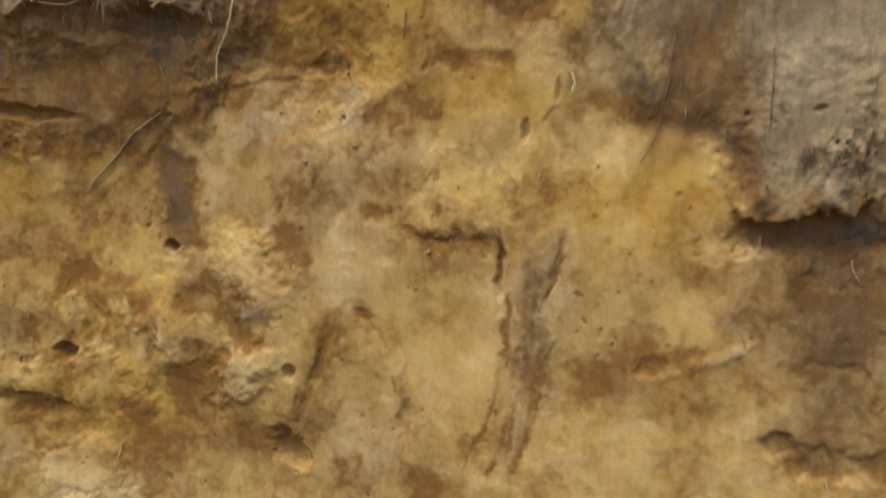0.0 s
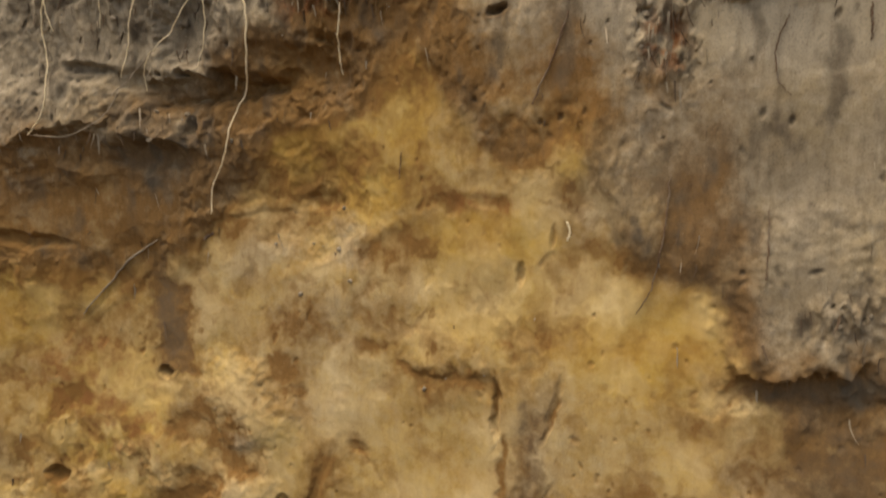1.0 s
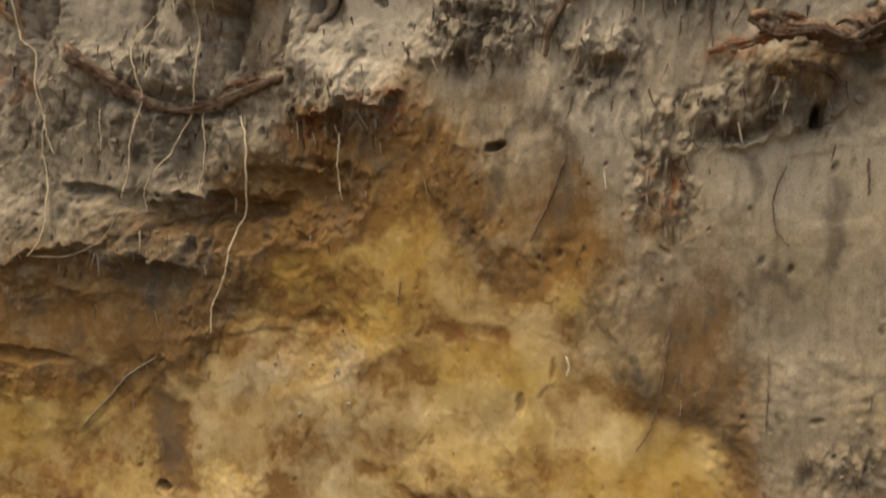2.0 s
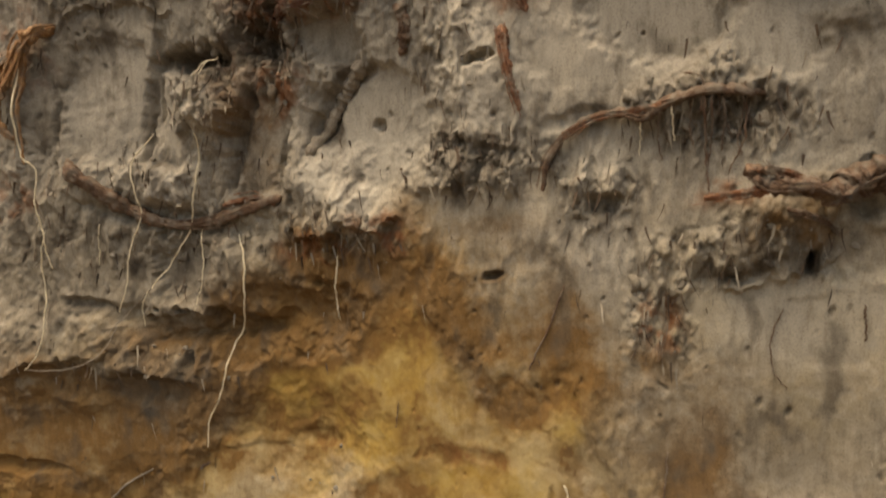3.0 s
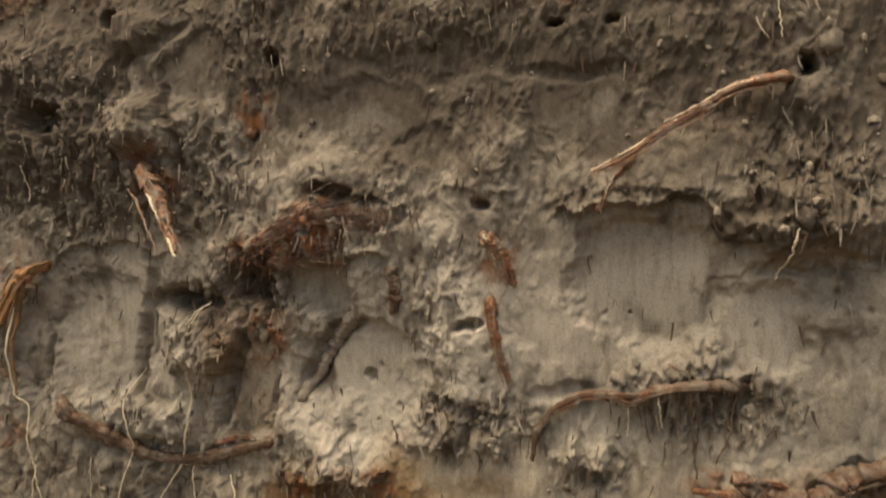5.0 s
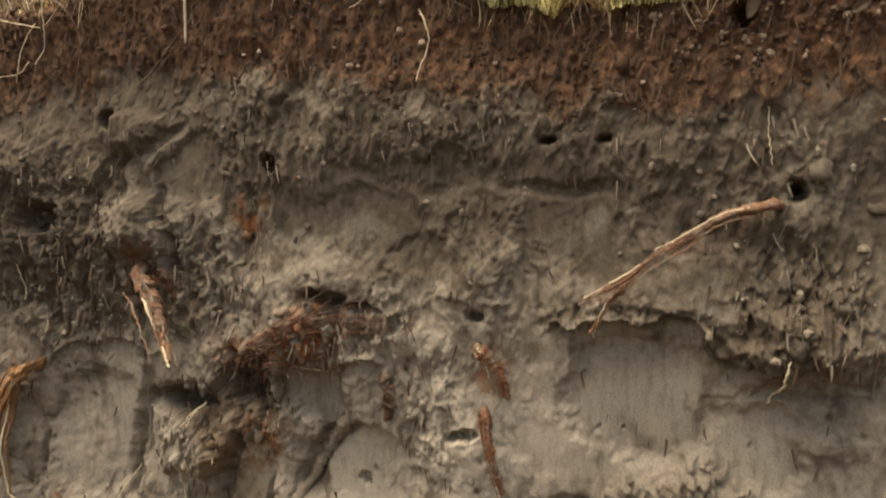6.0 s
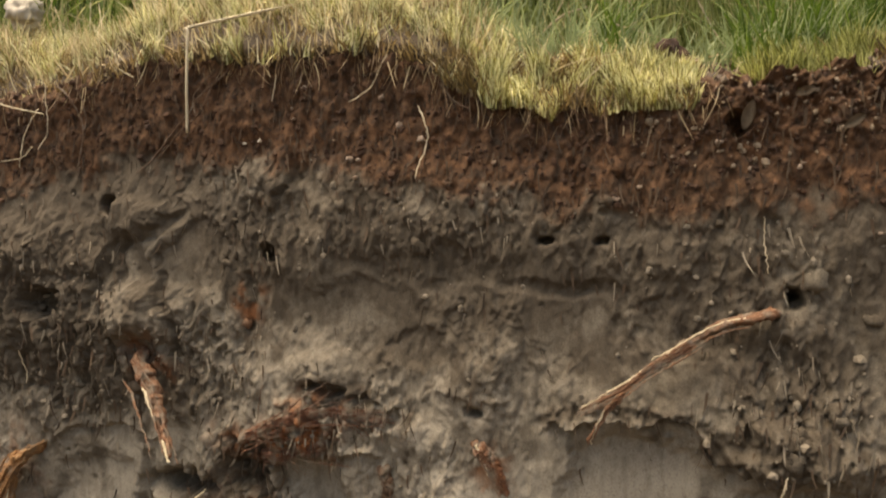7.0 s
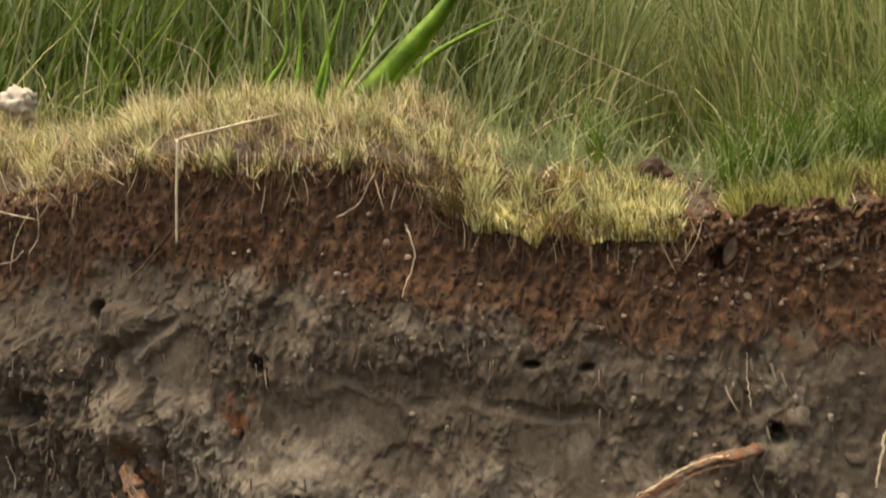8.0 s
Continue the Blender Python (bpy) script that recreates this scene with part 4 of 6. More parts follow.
rough = np.clip(0.24 + 0.22 * fbm(FX, FZ, 12, 3, 20) + 0.80 * crumbly - 0.6 * scraped * (1 - crumbly), 0.03, 1.3)
rough *= 1 - 0.88 * smooth(0, 0.06, ochre_depth)
rough *= 1 - 0.35 * humus
drip_x = FX + 0.003 * fbm(FX, FZ, 60, 3, 22)
in_ochre = smooth(0, 0.06, ochre_depth)
relief = 0.001 * patches(BULGE, 0.7, add=True) + 0.004 * fbm(FX, FZ, 5, 3, 30) + 0.0035 * (1 - 0.6 * in_ochre) * (1 - 0.6 * scraped) * fbm(FX, 0.6 * FZ, 19, 3, 33)
relief += 0.0048 * rough * (ridged(FX, 0.5 * FZ, 36, 3, 31) - 0.6)
relief += 0.0050 * rough * fbm(drip_x, 0.24 * FZ, 105, 2, 34)
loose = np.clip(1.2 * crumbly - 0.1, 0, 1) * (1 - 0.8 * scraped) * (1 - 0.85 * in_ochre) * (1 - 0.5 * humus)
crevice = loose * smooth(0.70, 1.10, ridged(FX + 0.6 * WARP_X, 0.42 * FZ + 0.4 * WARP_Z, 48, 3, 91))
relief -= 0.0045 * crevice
# shade inside crevices and grooves is painted on, following their relief
damp_shade = np.clip(damp_shade + 0.20 * crevice + 0.45 * groove, 0, 1)
relief += 0.0022 * np.clip(rough - 0.35, 0, 1) * ridged(FX, 0.55 * FZ, 120, 2, 37) + 0.0012 * np.clip(rough - 0.2, 0, 1) * fbm(FX, 0.7 * FZ, 230, 2, 39)
relief += 0.001 * (patches(LUMP, 0.6, add=True) - patches(HOLLOW, 0.4, add=True))
relief -= 0.001 * patches(HOLE, 0.3, 1.0, add=True)
relief += 0.005 * (smooth(0.02, -0.02, ochre_depth) - 0.5) + 0.004 * smooth(-0.02, 0.02, humus_height)
under_turf = smooth(0.085, 0.01, along(LIP, FX) - FZ) * (0.3 + 0.7 * smooth(-0.02, 0.07, FX))
relief += under_turf * (0.006 * ridged(FX + WARP_X, 0.9 * FZ + WARP_Z, 24, 3, 83) + 0.0035 * ridged(FX, FZ, 80, 3, 87) - 0.004)
relief -= 0.001 * patches(SCOOP, 0.16, 0.7, add=True)
relief += ledges(LEDGES) - 0.35 * crack_depth - groove_depth - 0.0008 * mottled * mottle - 0.0012 * spots

# broken flakes: thin plates of soil have come away along crisp edges
plate = fbm(FX + WARP_X, 0.6 * FZ + 0.6 * WARP_Z, 11, 4, 61, 0.6)
plate_b = fbm(FX - WARP_X, 0.55 * FZ + 0.7 * WARP_Z, 24, 3, 65, 0.6)
flaked = (1 - 0.6 * humus) * np.clip(0.35 + 0.6 * crumbly + 0.5 * fbm(FX, FZ, 4, 2, 67), 0.1, 1) * (1 - 0.85 * scraped) * (1 - 0.92 * in_ochre)
flaked *= 1 - 0.45 * smooth(-0.06, 0.02, FX)
relief += 0.0034 * flaked * (smooth(-0.24, -0.15, plate) + smooth(0.10, 0.18, plate) + smooth(0.42, 0.5, plate))
relief += 0.0016 * flaked * (smooth(-0.24, -0.08, plate_b) + smooth(0.15, 0.30, plate_b))

# pores and short slits left by rootlets, scattered in swarms
rng = np.random.RandomState(23)
PORES = []
for k in range(1700):
    px, pz, size = rng.uniform(-0.85, 0.22), rng.uniform(0.02, 1.22), rng.rand() ** 2
    if fbm(px, pz, 9, 2, 70) > 0.12:
        PORES.append((px, pz, 0.0012 + 0.0014 * size, 0.0016 + 0.006 * size * rng.rand(), rng.normal(0, 25), rng.uniform(0.8, 4.5)))
pores = patches(PORES, 0.5, 0.6)
relief -= 0.0007 * pores * (1 - 0.6 * in_ochre)
damp_shade = np.clip(damp_shade + 0.12 * pores * (1 - in_ochre), 0, 1)
brown = np.clip(brown + 0.12 * pores * in_ochre, 0, 1)
PLANE = face_y(FX, FZ)
HEIGHT = PLANE - relief


def sample(field, x, z):
    i = np.clip((np.asarray(x) - GX[0]) / STEP, 0, len(GX) - 1.001)
    j = np.clip((np.asarray(z) - GZ[0]) / STEP, 0, len(GZ) - 1.001)
    i0, j0 = i.astype(int), j.astype(int)
    u, v = i - i0, j - j0
    return (field[j0, i0] * (1 - u) + field[j0, i0 + 1] * u) * (1 - v) + (field[j0 + 1, i0] * (1 - u) + field[j0 + 1, i0 + 1] * u) * v


def lip_z(x):
    return along(LIP, x) + 0.009 * fbm(np.asarray(x, float), 0 * np.asarray(x, float), 34, 4, 40, 0.6)


def grid_mesh(name, X, Y, Z, mat, keep=None, layers=()):
    """A sheet over a grid of points; keep picks its quads, layers are colour attributes over the points."""
    nz, nx = X.shape
    ids = np.arange(nx * nz).reshape(nz, nx)
    quads = np.stack([ids[:-1, :-1], ids[:-1, 1:], ids[1:, 1:], ids[1:, :-1]], -1).reshape(-1, 4)
    P = np.stack([X, Y, Z], -1)
    du, dv = np.gradient(P, axis=1), np.gradient(P, axis=0)
    normal = np.cross(du, dv)
    normal /= np.linalg.norm(normal, axis=-1, keepdims=True) + 1e-12
    if keep is not None:
        quads = quads[keep.ravel()]
    used, flat = np.unique(quads, return_inverse=True)
    flat = flat.reshape(-1)
    me = bpy.data.meshes.new(name)
    me.vertices.add(len(used))
    me.vertices.foreach_set("co", P.reshape(-1, 3)[used].ravel())
    me.loops.add(len(flat))
    me.loops.foreach_set("vertex_index", flat.astype(np.int32))
    me.polygons.add(len(quads))
    me.polygons.foreach_set("loop_start", np.arange(0, len(flat), 4, dtype=np.int32))
    me.update(calc_edges=True)
    me.polygons.foreach_set("use_smooth", np.ones(len(quads), bool))
    for layer, field in layers:
        a = me.color_attributes.new(layer, "FLOAT_COLOR", "POINT")
        a.data.foreach_set("color", np.c_[field.reshape(-1, 3)[used], np.ones(len(used))].ravel())
    me.normals_split_custom_set_from_vertices(normal.reshape(-1, 3)[used])
    me.materials.append(mat)
    return me


def spread(step, end):
    """Ever wider steps outwards to end."""
    out, at = [], 0
    while at < end:
        at += step
        step *= 1.5
        out.append(at)
    return np.array(out)


# rows climb the face and end in a small roll over the lip
outer = spread(0.02, 30)
mx = np.r_[(GX[0] - outer)[::-1], GX[1:-1], GX[-1] + outer]
face_rows = np.arange(0.0, 1.19, STEP)
rolls = 22
X = np.tile(mx, (len(face_rows) + 60 + rolls, 1))
top = lip_z(mx)
Z, Y = np.empty_like(X), np.empty_like(X)
climb = np.linspace(0, 1, 61)[1:, None]
n = len(face_rows)
Z[:n] = face_rows[:, None]
Z[n:n + 60] = face_rows[-1] + (top - face_rows[-1]) * climb
Z[n + 60:] = top + 0.006 * np.sin(np.linspace(0, 1.5, rolls))[:, None]
Y[:] = sample(HEIGHT, X, np.minimum(Z, top))
Y[n:n + 60] += 0.010 * smooth(0.016, 0.0, top - Z[n:n + 60]) * smooth(0.06, 0.0, mx)
Y[n + 60:] = Y[n + 59] + (np.linspace(0.002, 0.07, rolls)[:, None])
Z[n + 60:] += 0.004 * fbm(X[n + 60:], Y[n + 60:], 90, 4, 44)
outside = np.abs(X - 0.5 * (GX[0] + GX[-1])) > 0.5 * (GX[-1] - GX[0])
Y = np.where(outside, Y + 0.02 * fbm(X, Z, 3, 4, 45), Y)
strata = np.stack([sample(f, X, np.minimum(Z, top)) for f in (ochre, humus, pale)], -1)
stain_shade = np.stack([sample(f, X, np.minimum(Z, top)) for f in (brown, rust, damp_shade)], -1)
texture = np.repeat(sample(rough, X, np.minimum(Z, top))[..., None], 3, -1)
mid_z = 0.25 * (Z[1:, 1:] + Z[1:, :-1] + Z[:-1, 1:] + Z[:-1, :-1])
mid_x = 0.25 * (X[1:, 1:] + X[1:, :-1] + X[:-1, 1:] + X[:-1, :-1])
is_humus = sample(humus_height, mid_x, np.minimum(mid_z, 1.34)) > 0
is_ochre = (sample(ochre_depth, mid_x, mid_z) > 0) & ~is_humus

bank = tagged(new("soil_bank"), "cut soil bank with ochre sand, grey sand and dark humus layers", "soil bank", kind="structure")
for name, keep, label in (
    ("ochre_sand_layer", is_ochre, "yellow ochre sand with brown stains and small pits"),
    ("grey_sand_layer", ~is_ochre & ~is_humus, "bleached grey sand, scraped and crumbly, full of roots"),
    ("humus_layer", is_humus, "dark reddish brown crumbly humus under the turf"),
):
    ob = tagged(new(name, grid_mesh(name, X, Y, Z, SOIL, keep, (("strata", strata), ("stain_shade", stain_shade), ("texture", texture)))), label)
    ob.parent = bank


# ---- the ground: the cut's floor in front, the slope above and behind ----
def top_z(x, y):
    """The turf's surface behind the lip."""
    x, y = np.asarray(x, float), np.asarray(y, float)
    d = np.maximum(y - 0.638, 0)
    rise = 0.052 + 0.022 * smooth(-0.60, -0.72, x) + 0.014 * smooth(-0.12, -0.30, x) - 0.026 * smooth(-0.03, 0.05, x)
    z = along(LIP, x) - 0.004 + rise * (1 - np.exp(-d / 0.045)) + 0.17 * np.minimum(d, 0.35) + 0.12 * np.clip(d - 0.35, 0, 4)
    return z + 0.008 * fbm(x, y, 9, 3, 50) * smooth(0, 0.1, d)


far = spread(0.03, 2500)
gx = np.r_[(-0.95 - far)[::-1], np.linspace(-0.95, 0.4, 110), 0.4 + far]
front, back = (0.74 - far)[::-1], np.r_[np.linspace(0.638, 1.2, 70), 1.2 + far]
gy = np.r_[front, 0.74, 0.74, back]
X2, Y2 = np.meshgrid(gx, gy)
floor_z = 0.03 * fbm(X2, Y2, 4, 4, 52) * smooth(0.7, 0.4, Y2) * (np.abs(Y2) < 60) * (np.abs(X2) < 60)
Z2 = np.where(np.arange(len(gy))[:, None] <= len(front), floor_z, top_z(X2, Y2))
Z2[len(front) + 1] = 1.15
ground = tagged(new("ground", grid_mesh("ground", X2, Y2, Z2, GROUND)), "bare brown soil of the cut and the turf slope above", "ground", kind="structure")


# ---- plants ----
def blades(name, base, aim, length, width, bend, mat, segs=4, seed=0, fold=0.25):
    """Tapered blades, one for each base point; aim is their first direction, bend how far the tip sinks or sways."""
    rng = np.random.RandomState(seed)
    n = len(base)
    aim = aim / np.linalg.norm(aim, axis=1, keepdims=True)
    side = np.cross(aim, rng.normal(size=(n, 3)))
    side /= np.linalg.norm(side, axis=1, keepdims=True)
    front = np.cross(side, aim)
    sway = rng.normal(size=(n, 3)) * [1, 1, 0.3]
    sway = np.clip(sway, -1.3, 1.3)
    sway[:, 2] -= 0.5
    sway[:, 1] = np.where(length > 0.1, np.abs(sway[:, 1]), sway[:, 1])
    rings = []
    for k in range(segs + 1):
        f = k / segs
        c = base + aim * (length * f)[:, None] + sway * (bend * length * f * f)[:, None]
        w = width * (1 - f ** 2.2) * 0.5 + 0.00010
        crease = front * (w * fold)[:, None]
        rings.append(np.stack([c - side * w[:, None], c + crease, c + side * w[:, None]], 1))
    P = np.stack(rings, 1).reshape(-1, 3)
    per = 3 * (segs + 1)
    one = []
    for k in range(segs):
        for q in (0, 1):
            a = 3 * k + q
            one.append((a, a + 1, a + 4, a + 3))
    quads = (np.array(one)[None] + (np.arange(n) * per)[:, None, None]).reshape(-1, 4)
    me = bpy.data.meshes.new(name)
    me.vertices.add(len(P))
    me.vertices.foreach_set("co", P.ravel())
    me.loops.add(quads.size)
    me.loops.foreach_set("vertex_index", quads.ravel().astype(np.int32))
    me.polygons.add(len(quads))
    me.polygons.foreach_set("loop_start", np.arange(0, quads.size, 4, dtype=np.int32))
    me.update(calc_edges=True)
    me.polygons.foreach_set("use_smooth", np.ones(len(quads), bool))
    me.materials.append(mat)
    return new(name, me)


def turf(name, n, x0, x1, d0, d1, length, width, lean, bend, mat, seed, gap=-9.0):
    """Stems scattered over the turf between two distances behind the lip."""
    rng = np.random.RandomState(seed)
    x, d = rng.uniform(x0, x1, n * 2), rng.uniform(d0, d1, n * 2)
    if length > 0.1:  # the meadow thins out unevenly at its far edges
        x += rng.normal(0, 0.06 * (x1 - x0), n * 2)
        d += np.abs(rng.normal(0, 0.25, n * 2)) * (d - d0)
    ok = (fbm(x, d, 22, 3, seed) > gap + 0.5 * smooth(0.05, 0.0, d) * (x < -0.14) + 0.25 * smooth(-0.60, -0.72, x) * (length < 0.1)) & (fbm(x, 2 * d, 60, 2, 57) > -0.13 - (length > 0.1) - 0.5 * (x > -0.14) - (gap < -1) * (gap > -9)) & ~((np.hypot((x - 0.018) / 0.070, (d - 0.22) / 0.20) < 1) & (length > 0.06))
    x, d = x[ok][:n], d[ok][:n]
    y = 0.638 + d
    z = np.where(d < 0.012, lip_z(x) - 0.003 + 0.8 * np.minimum(d, 0), top_z(x, y) - 0.004)
    m = len(x)
    clump = (0.3 if length > 0.1 else 0.45) * fbm(x, d, 35, 2, seed + 5)
    aim = np.c_[rng.normal(0, lean, m) + clump, rng.normal(-0.15, lean, m) + 0.6 * fbm(x, d, 30, 2, seed + 8), np.ones(m)]
    if length > 0.1:
        aim[:, 1] = np.abs(aim[:, 1]) * 0.6
    size = length * rng.uniform(0.45, 1.3, m) * (1 + (0.35 if length > 0.1 else 0.6) * fbm(x, d, 28, 3, seed + 9))
    return blades(name, np.c_[x, y, z], aim, size, width * rng.uniform(0.6, 1.3, m), bend * rng.uniform(0.2, 1.6, m), mat, 4, seed)


for number, (n, x0, x1, d0, d1, tip, label) in enumerate((
    (21000, -0.80, -0.12, -0.014, 0.15, MOSS, "dry yellow moss and short grass on the bank's edge"),
    (7500, -0.178, 0.030, -0.018, 0.048, MOSS_GREEN, "low yellow-green moss tuft hanging over the edge"),
    (4200, 0.068, 0.30, -0.010, 0.045, MOSS_OLIVE, "olive green moss tuft on the bank's edge"),
)):
    length, lean, bend = (0.024, 0.24, 0.35) if number == 0 else (0.021, 0.16, 0.22)
    tuft = tagged(turf("moss_cushion", n, x0, x1, d0, d1, length, 0.0010 if number == 0 else 0.0012, lean, bend, tip, 61 + number, -0.12 if number == 0 else -0.25), label, "moss", kind="stuff")
    stems = turf("moss_stems", n // 2, x0, x1, d0, d1, 0.015, 0.0015, 0.3, 0.3, MOSS_BROWN, 261 + number, -2.0)
    stems.parent = tuft
tagged(turf("dry_grass", 2200, -0.80, -0.14, -0.006, 0.14, 0.038, 0.0010, 0.16, 0.25, STRAW, 96), "pale upright grass stems in the moss", "dry grass", kind="stuff")
tagged(turf("moss_cushion", 7000, -0.80, -0.14, -0.008, 0.12, 0.028, 0.0011, 0.16, 0.25, MOSS_GREEN, 97, 0.1), "yellow-green moss among the dry moss", "moss", kind="stuff")
tagged(turf("grass", 1000, -0.17, 0.36, 0.046, 0.14, 0.055, 0.0016, 0.25, 0.4, LEAF_GREY, 99), "soft grey-green grass at the moss's back", "grass", kind="stuff")
tagged(turf("grass", 1300, -0.05, 0.40, 0.055, 0.16, 0.075, 0.0018, 0.18, 0.35, LEAF_DEEP, 59), "short green grass behind the bare edge", "grass", kind="stuff")
tagged(turf("grass", 200, -0.36, -0.12, 0.12, 0.22, 0.20, 0.0030, 0.20, 0.4, LEAF_GREY, 58), "pale green grass blades behind the moss", "grass", kind="stuff")
tagged(turf("dry_grass", 700, -0.82, 0.0, -0.004, 0.15, 0.036, 0.0013, 0.6, 0.5, STRAW, 64), "pale dry grass stems tangled in the moss", "dry grass", kind="stuff")
tagged(turf("grass", 7500, -1.5, -0.26, 0.14, 0.8, 0.42, 0.0046, 0.16, 0.35, LEAF_DEEP, 69), "lush dark green grass behind the dry moss", "grass", kind="stuff")
tagged(turf("grass", 4200, -1.0, 0.6, 0.10, 0.35, 0.12, 0.0024, 0.25, 0.4, GRASS, 68), "short green grass at the foot of the meadow", "grass", kind="stuff")
tagged(turf("grass", 16000, -1.5, 1.1, 0.15, 1.0, 0.46, 0.0024, 0.14, 0.26, GRASS, 65), "tall green meadow grass behind the bank's edge", "grass", kind="stuff")
tagged(turf("grass", 17000, -3.8, 2.8, 1.0, 3.6, 0.95, 0.0075, 0.14, 0.22, GRASS_FAR, 66), "tall green meadow grass farther up the slope", "grass", kind="stuff")
tagged(turf("dry_grass", 260, -1.0, 0.7, 0.12, 0.7, 0.20, 0.0014, 0.22, 0.3, STRAW, 67), "tall dry stalks among the green grass", "dry grass", kind="stuff")

# strings of turf roots that hang over the lip
rng = np.random.RandomState(74)
hx = rng.uniform(-0.80, 0.05, 420)
hang = np.c_[hx, sample(HEIGHT, hx, lip_z(hx) - 0.004) - 0.001, lip_z(hx) - rng.uniform(0, 0.02, 420)]
tagged(blades("turf_root", hang, np.c_[rng.normal(0, 0.35, 420), rng.uniform(-0.22, -0.02, 420), -np.ones(420)], rng.uniform(0.006, 0.030, 420), rng.uniform(0.0005, 0.0011, 420), rng.uniform(0, 0.4, 420), TURF_ROOT, 5, 75), "thin brown and pale roots hanging from the turf", "turf roots", kind="stuff")


# ---- roots ----
def spline(points, count):
    """A smooth way through the points."""
    p = np.array([2 * points[0] - points[1], *points, 2 * points[-1] - points[-2]])
    out = []
    for s in np.linspace(0, len(points) - 1 - 1e-6, count):
        i, u = int(s), s - int(s)
        a, b, c, d = p[i:i + 4]
        out.append(0.5 * (2 * b + (c - a) * u + (2 * a - 5 * b + 4 * c - d) * u * u + (3 * b - a - 3 * c + d) * u ** 3))
    return np.array(out)


def tube(name, way, r0, r1, mat, sides=9, gnarl=0.2, seed=0, flat=1.0):
    """A tapered, gnarled tube along a way, closed at both ends, with a map along its length."""
    rng = np.random.RandomState(seed)
    n = len(way)
    tangent = np.gradient(way, axis=0)
    tangent /= np.linalg.norm(tangent, axis=1, keepdims=True) + 1e-9
    out = np.array([0, -1.0, 0])
    f = np.linspace(0, 1, n)
    radius = (r0 + (r1 - r0) * f) * (1 + gnarl * fbm(f * 9 + seed, f * 0, 1, 3, seed % 50))
    radius = radius * (0.45 + 0.55 * smooth(0, 0.15, f))
    side = np.cross(tangent, out)
    side /= np.linalg.norm(side, axis=1, keepdims=True) + 1e-9
    up = np.cross(side, tangent)
    angle = np.linspace(0, 2 * np.pi, sides, endpoint=False)
    knobs = fbm(np.linspace(0, 1, n)[:, None] * n * 0.22 + seed, np.cos(angle)[None] * 1.3 + 0.7 * np.sin(angle)[None], 1.0, 3, seed % 37)
    ridge = 1 + gnarl * 0.5 * rng.normal(size=sides)[None] + gnarl * 1.1 * knobs + gnarl * 0.15 * rng.normal(size=(n, sides))
    ring = way[:, None] + (radius[:, None] * ridge)[..., None] * (np.cos(angle)[None, :, None] * side[:, None] + flat * np.sin(angle)[None, :, None] * up[:, None])
    verts = [tuple(v) for v in ring.reshape(-1, 3)] + [tuple(way[0]), tuple(way[-1] + tangent[-1] * r1)]
    faces, maps = [], []
    length = np.r_[0, np.cumsum(np.linalg.norm(np.diff(way, axis=0), axis=1))] / 0.02
    for k in range(n - 1):
        for q in range(sides):
            e = (q + 1) % sides
            faces.append((k * sides + q, k * sides + e, (k + 1) * sides + e, (k + 1) * sides + q))
            maps += [(q / sides, length[k]), ((q + 1) / sides, length[k]), ((q + 1) / sides, length[k + 1]), (q / sides, length[k + 1])]
    for q in range(sides):
        e = (q + 1) % sides
        faces.append((e, q, n * sides))
        faces.append(((n - 1) * sides + q, (n - 1) * sides + e, n * sides + 1))
        maps += [(q / sides, 0)] * 3 + [(q / sides, length[-1])] * 3
    me = bpy.data.meshes.new(name)
    me.from_pydata(verts, [], faces)
    layer = me.uv_layers.new(name="UVMap")
    layer.data.foreach_set("uv", np.array(maps, float).ravel())
    me.polygons.foreach_set("use_smooth", np.ones(len(faces), bool))
    me.materials.append(mat)
    return new(name, me)


SOFT_HEIGHT = HEIGHT.copy()
for axis in (0, 1, 0, 1):
    SOFT_HEIGHT = (np.roll(SOFT_HEIGHT, 3, axis) + np.roll(SOFT_HEIGHT, -3, axis) + SOFT_HEIGHT) / 3


HULL = HEIGHT.copy()
for axis in (0, 1):
    HULL = np.minimum.reduce([np.roll(HULL, k, axis) for k in range(-4, 5)])


def on_face(points, lift, count, seed=0, wander=0.0, field=None, sink=0.0):
    """A way over the face: the plan's points, each laid against the soil."""
    p = np.array([(x, 0.0, z) for x, z in points])
    way = spline(p, count)
    f = np.arange(count)
    way[:, 0] += wander * fbm(f * 0.35, f * 0 + seed, 1, 3, seed % 40)
    y = sample(SOFT_HEIGHT if field is None else field, way[:, 0], way[:, 2])
    for k in range(6):
        y = np.r_[y[0], (y[:-2] + y[1:-1] + y[2:]) / 3, y[-1]]
    ends = smooth(0.0, 0.12, np.linspace(0, 1, count))
    lift = np.linspace(*lift, count) if isinstance(lift, tuple) else lift
    way[:, 1] = y - lift + sink * (1 - ends)
    return way


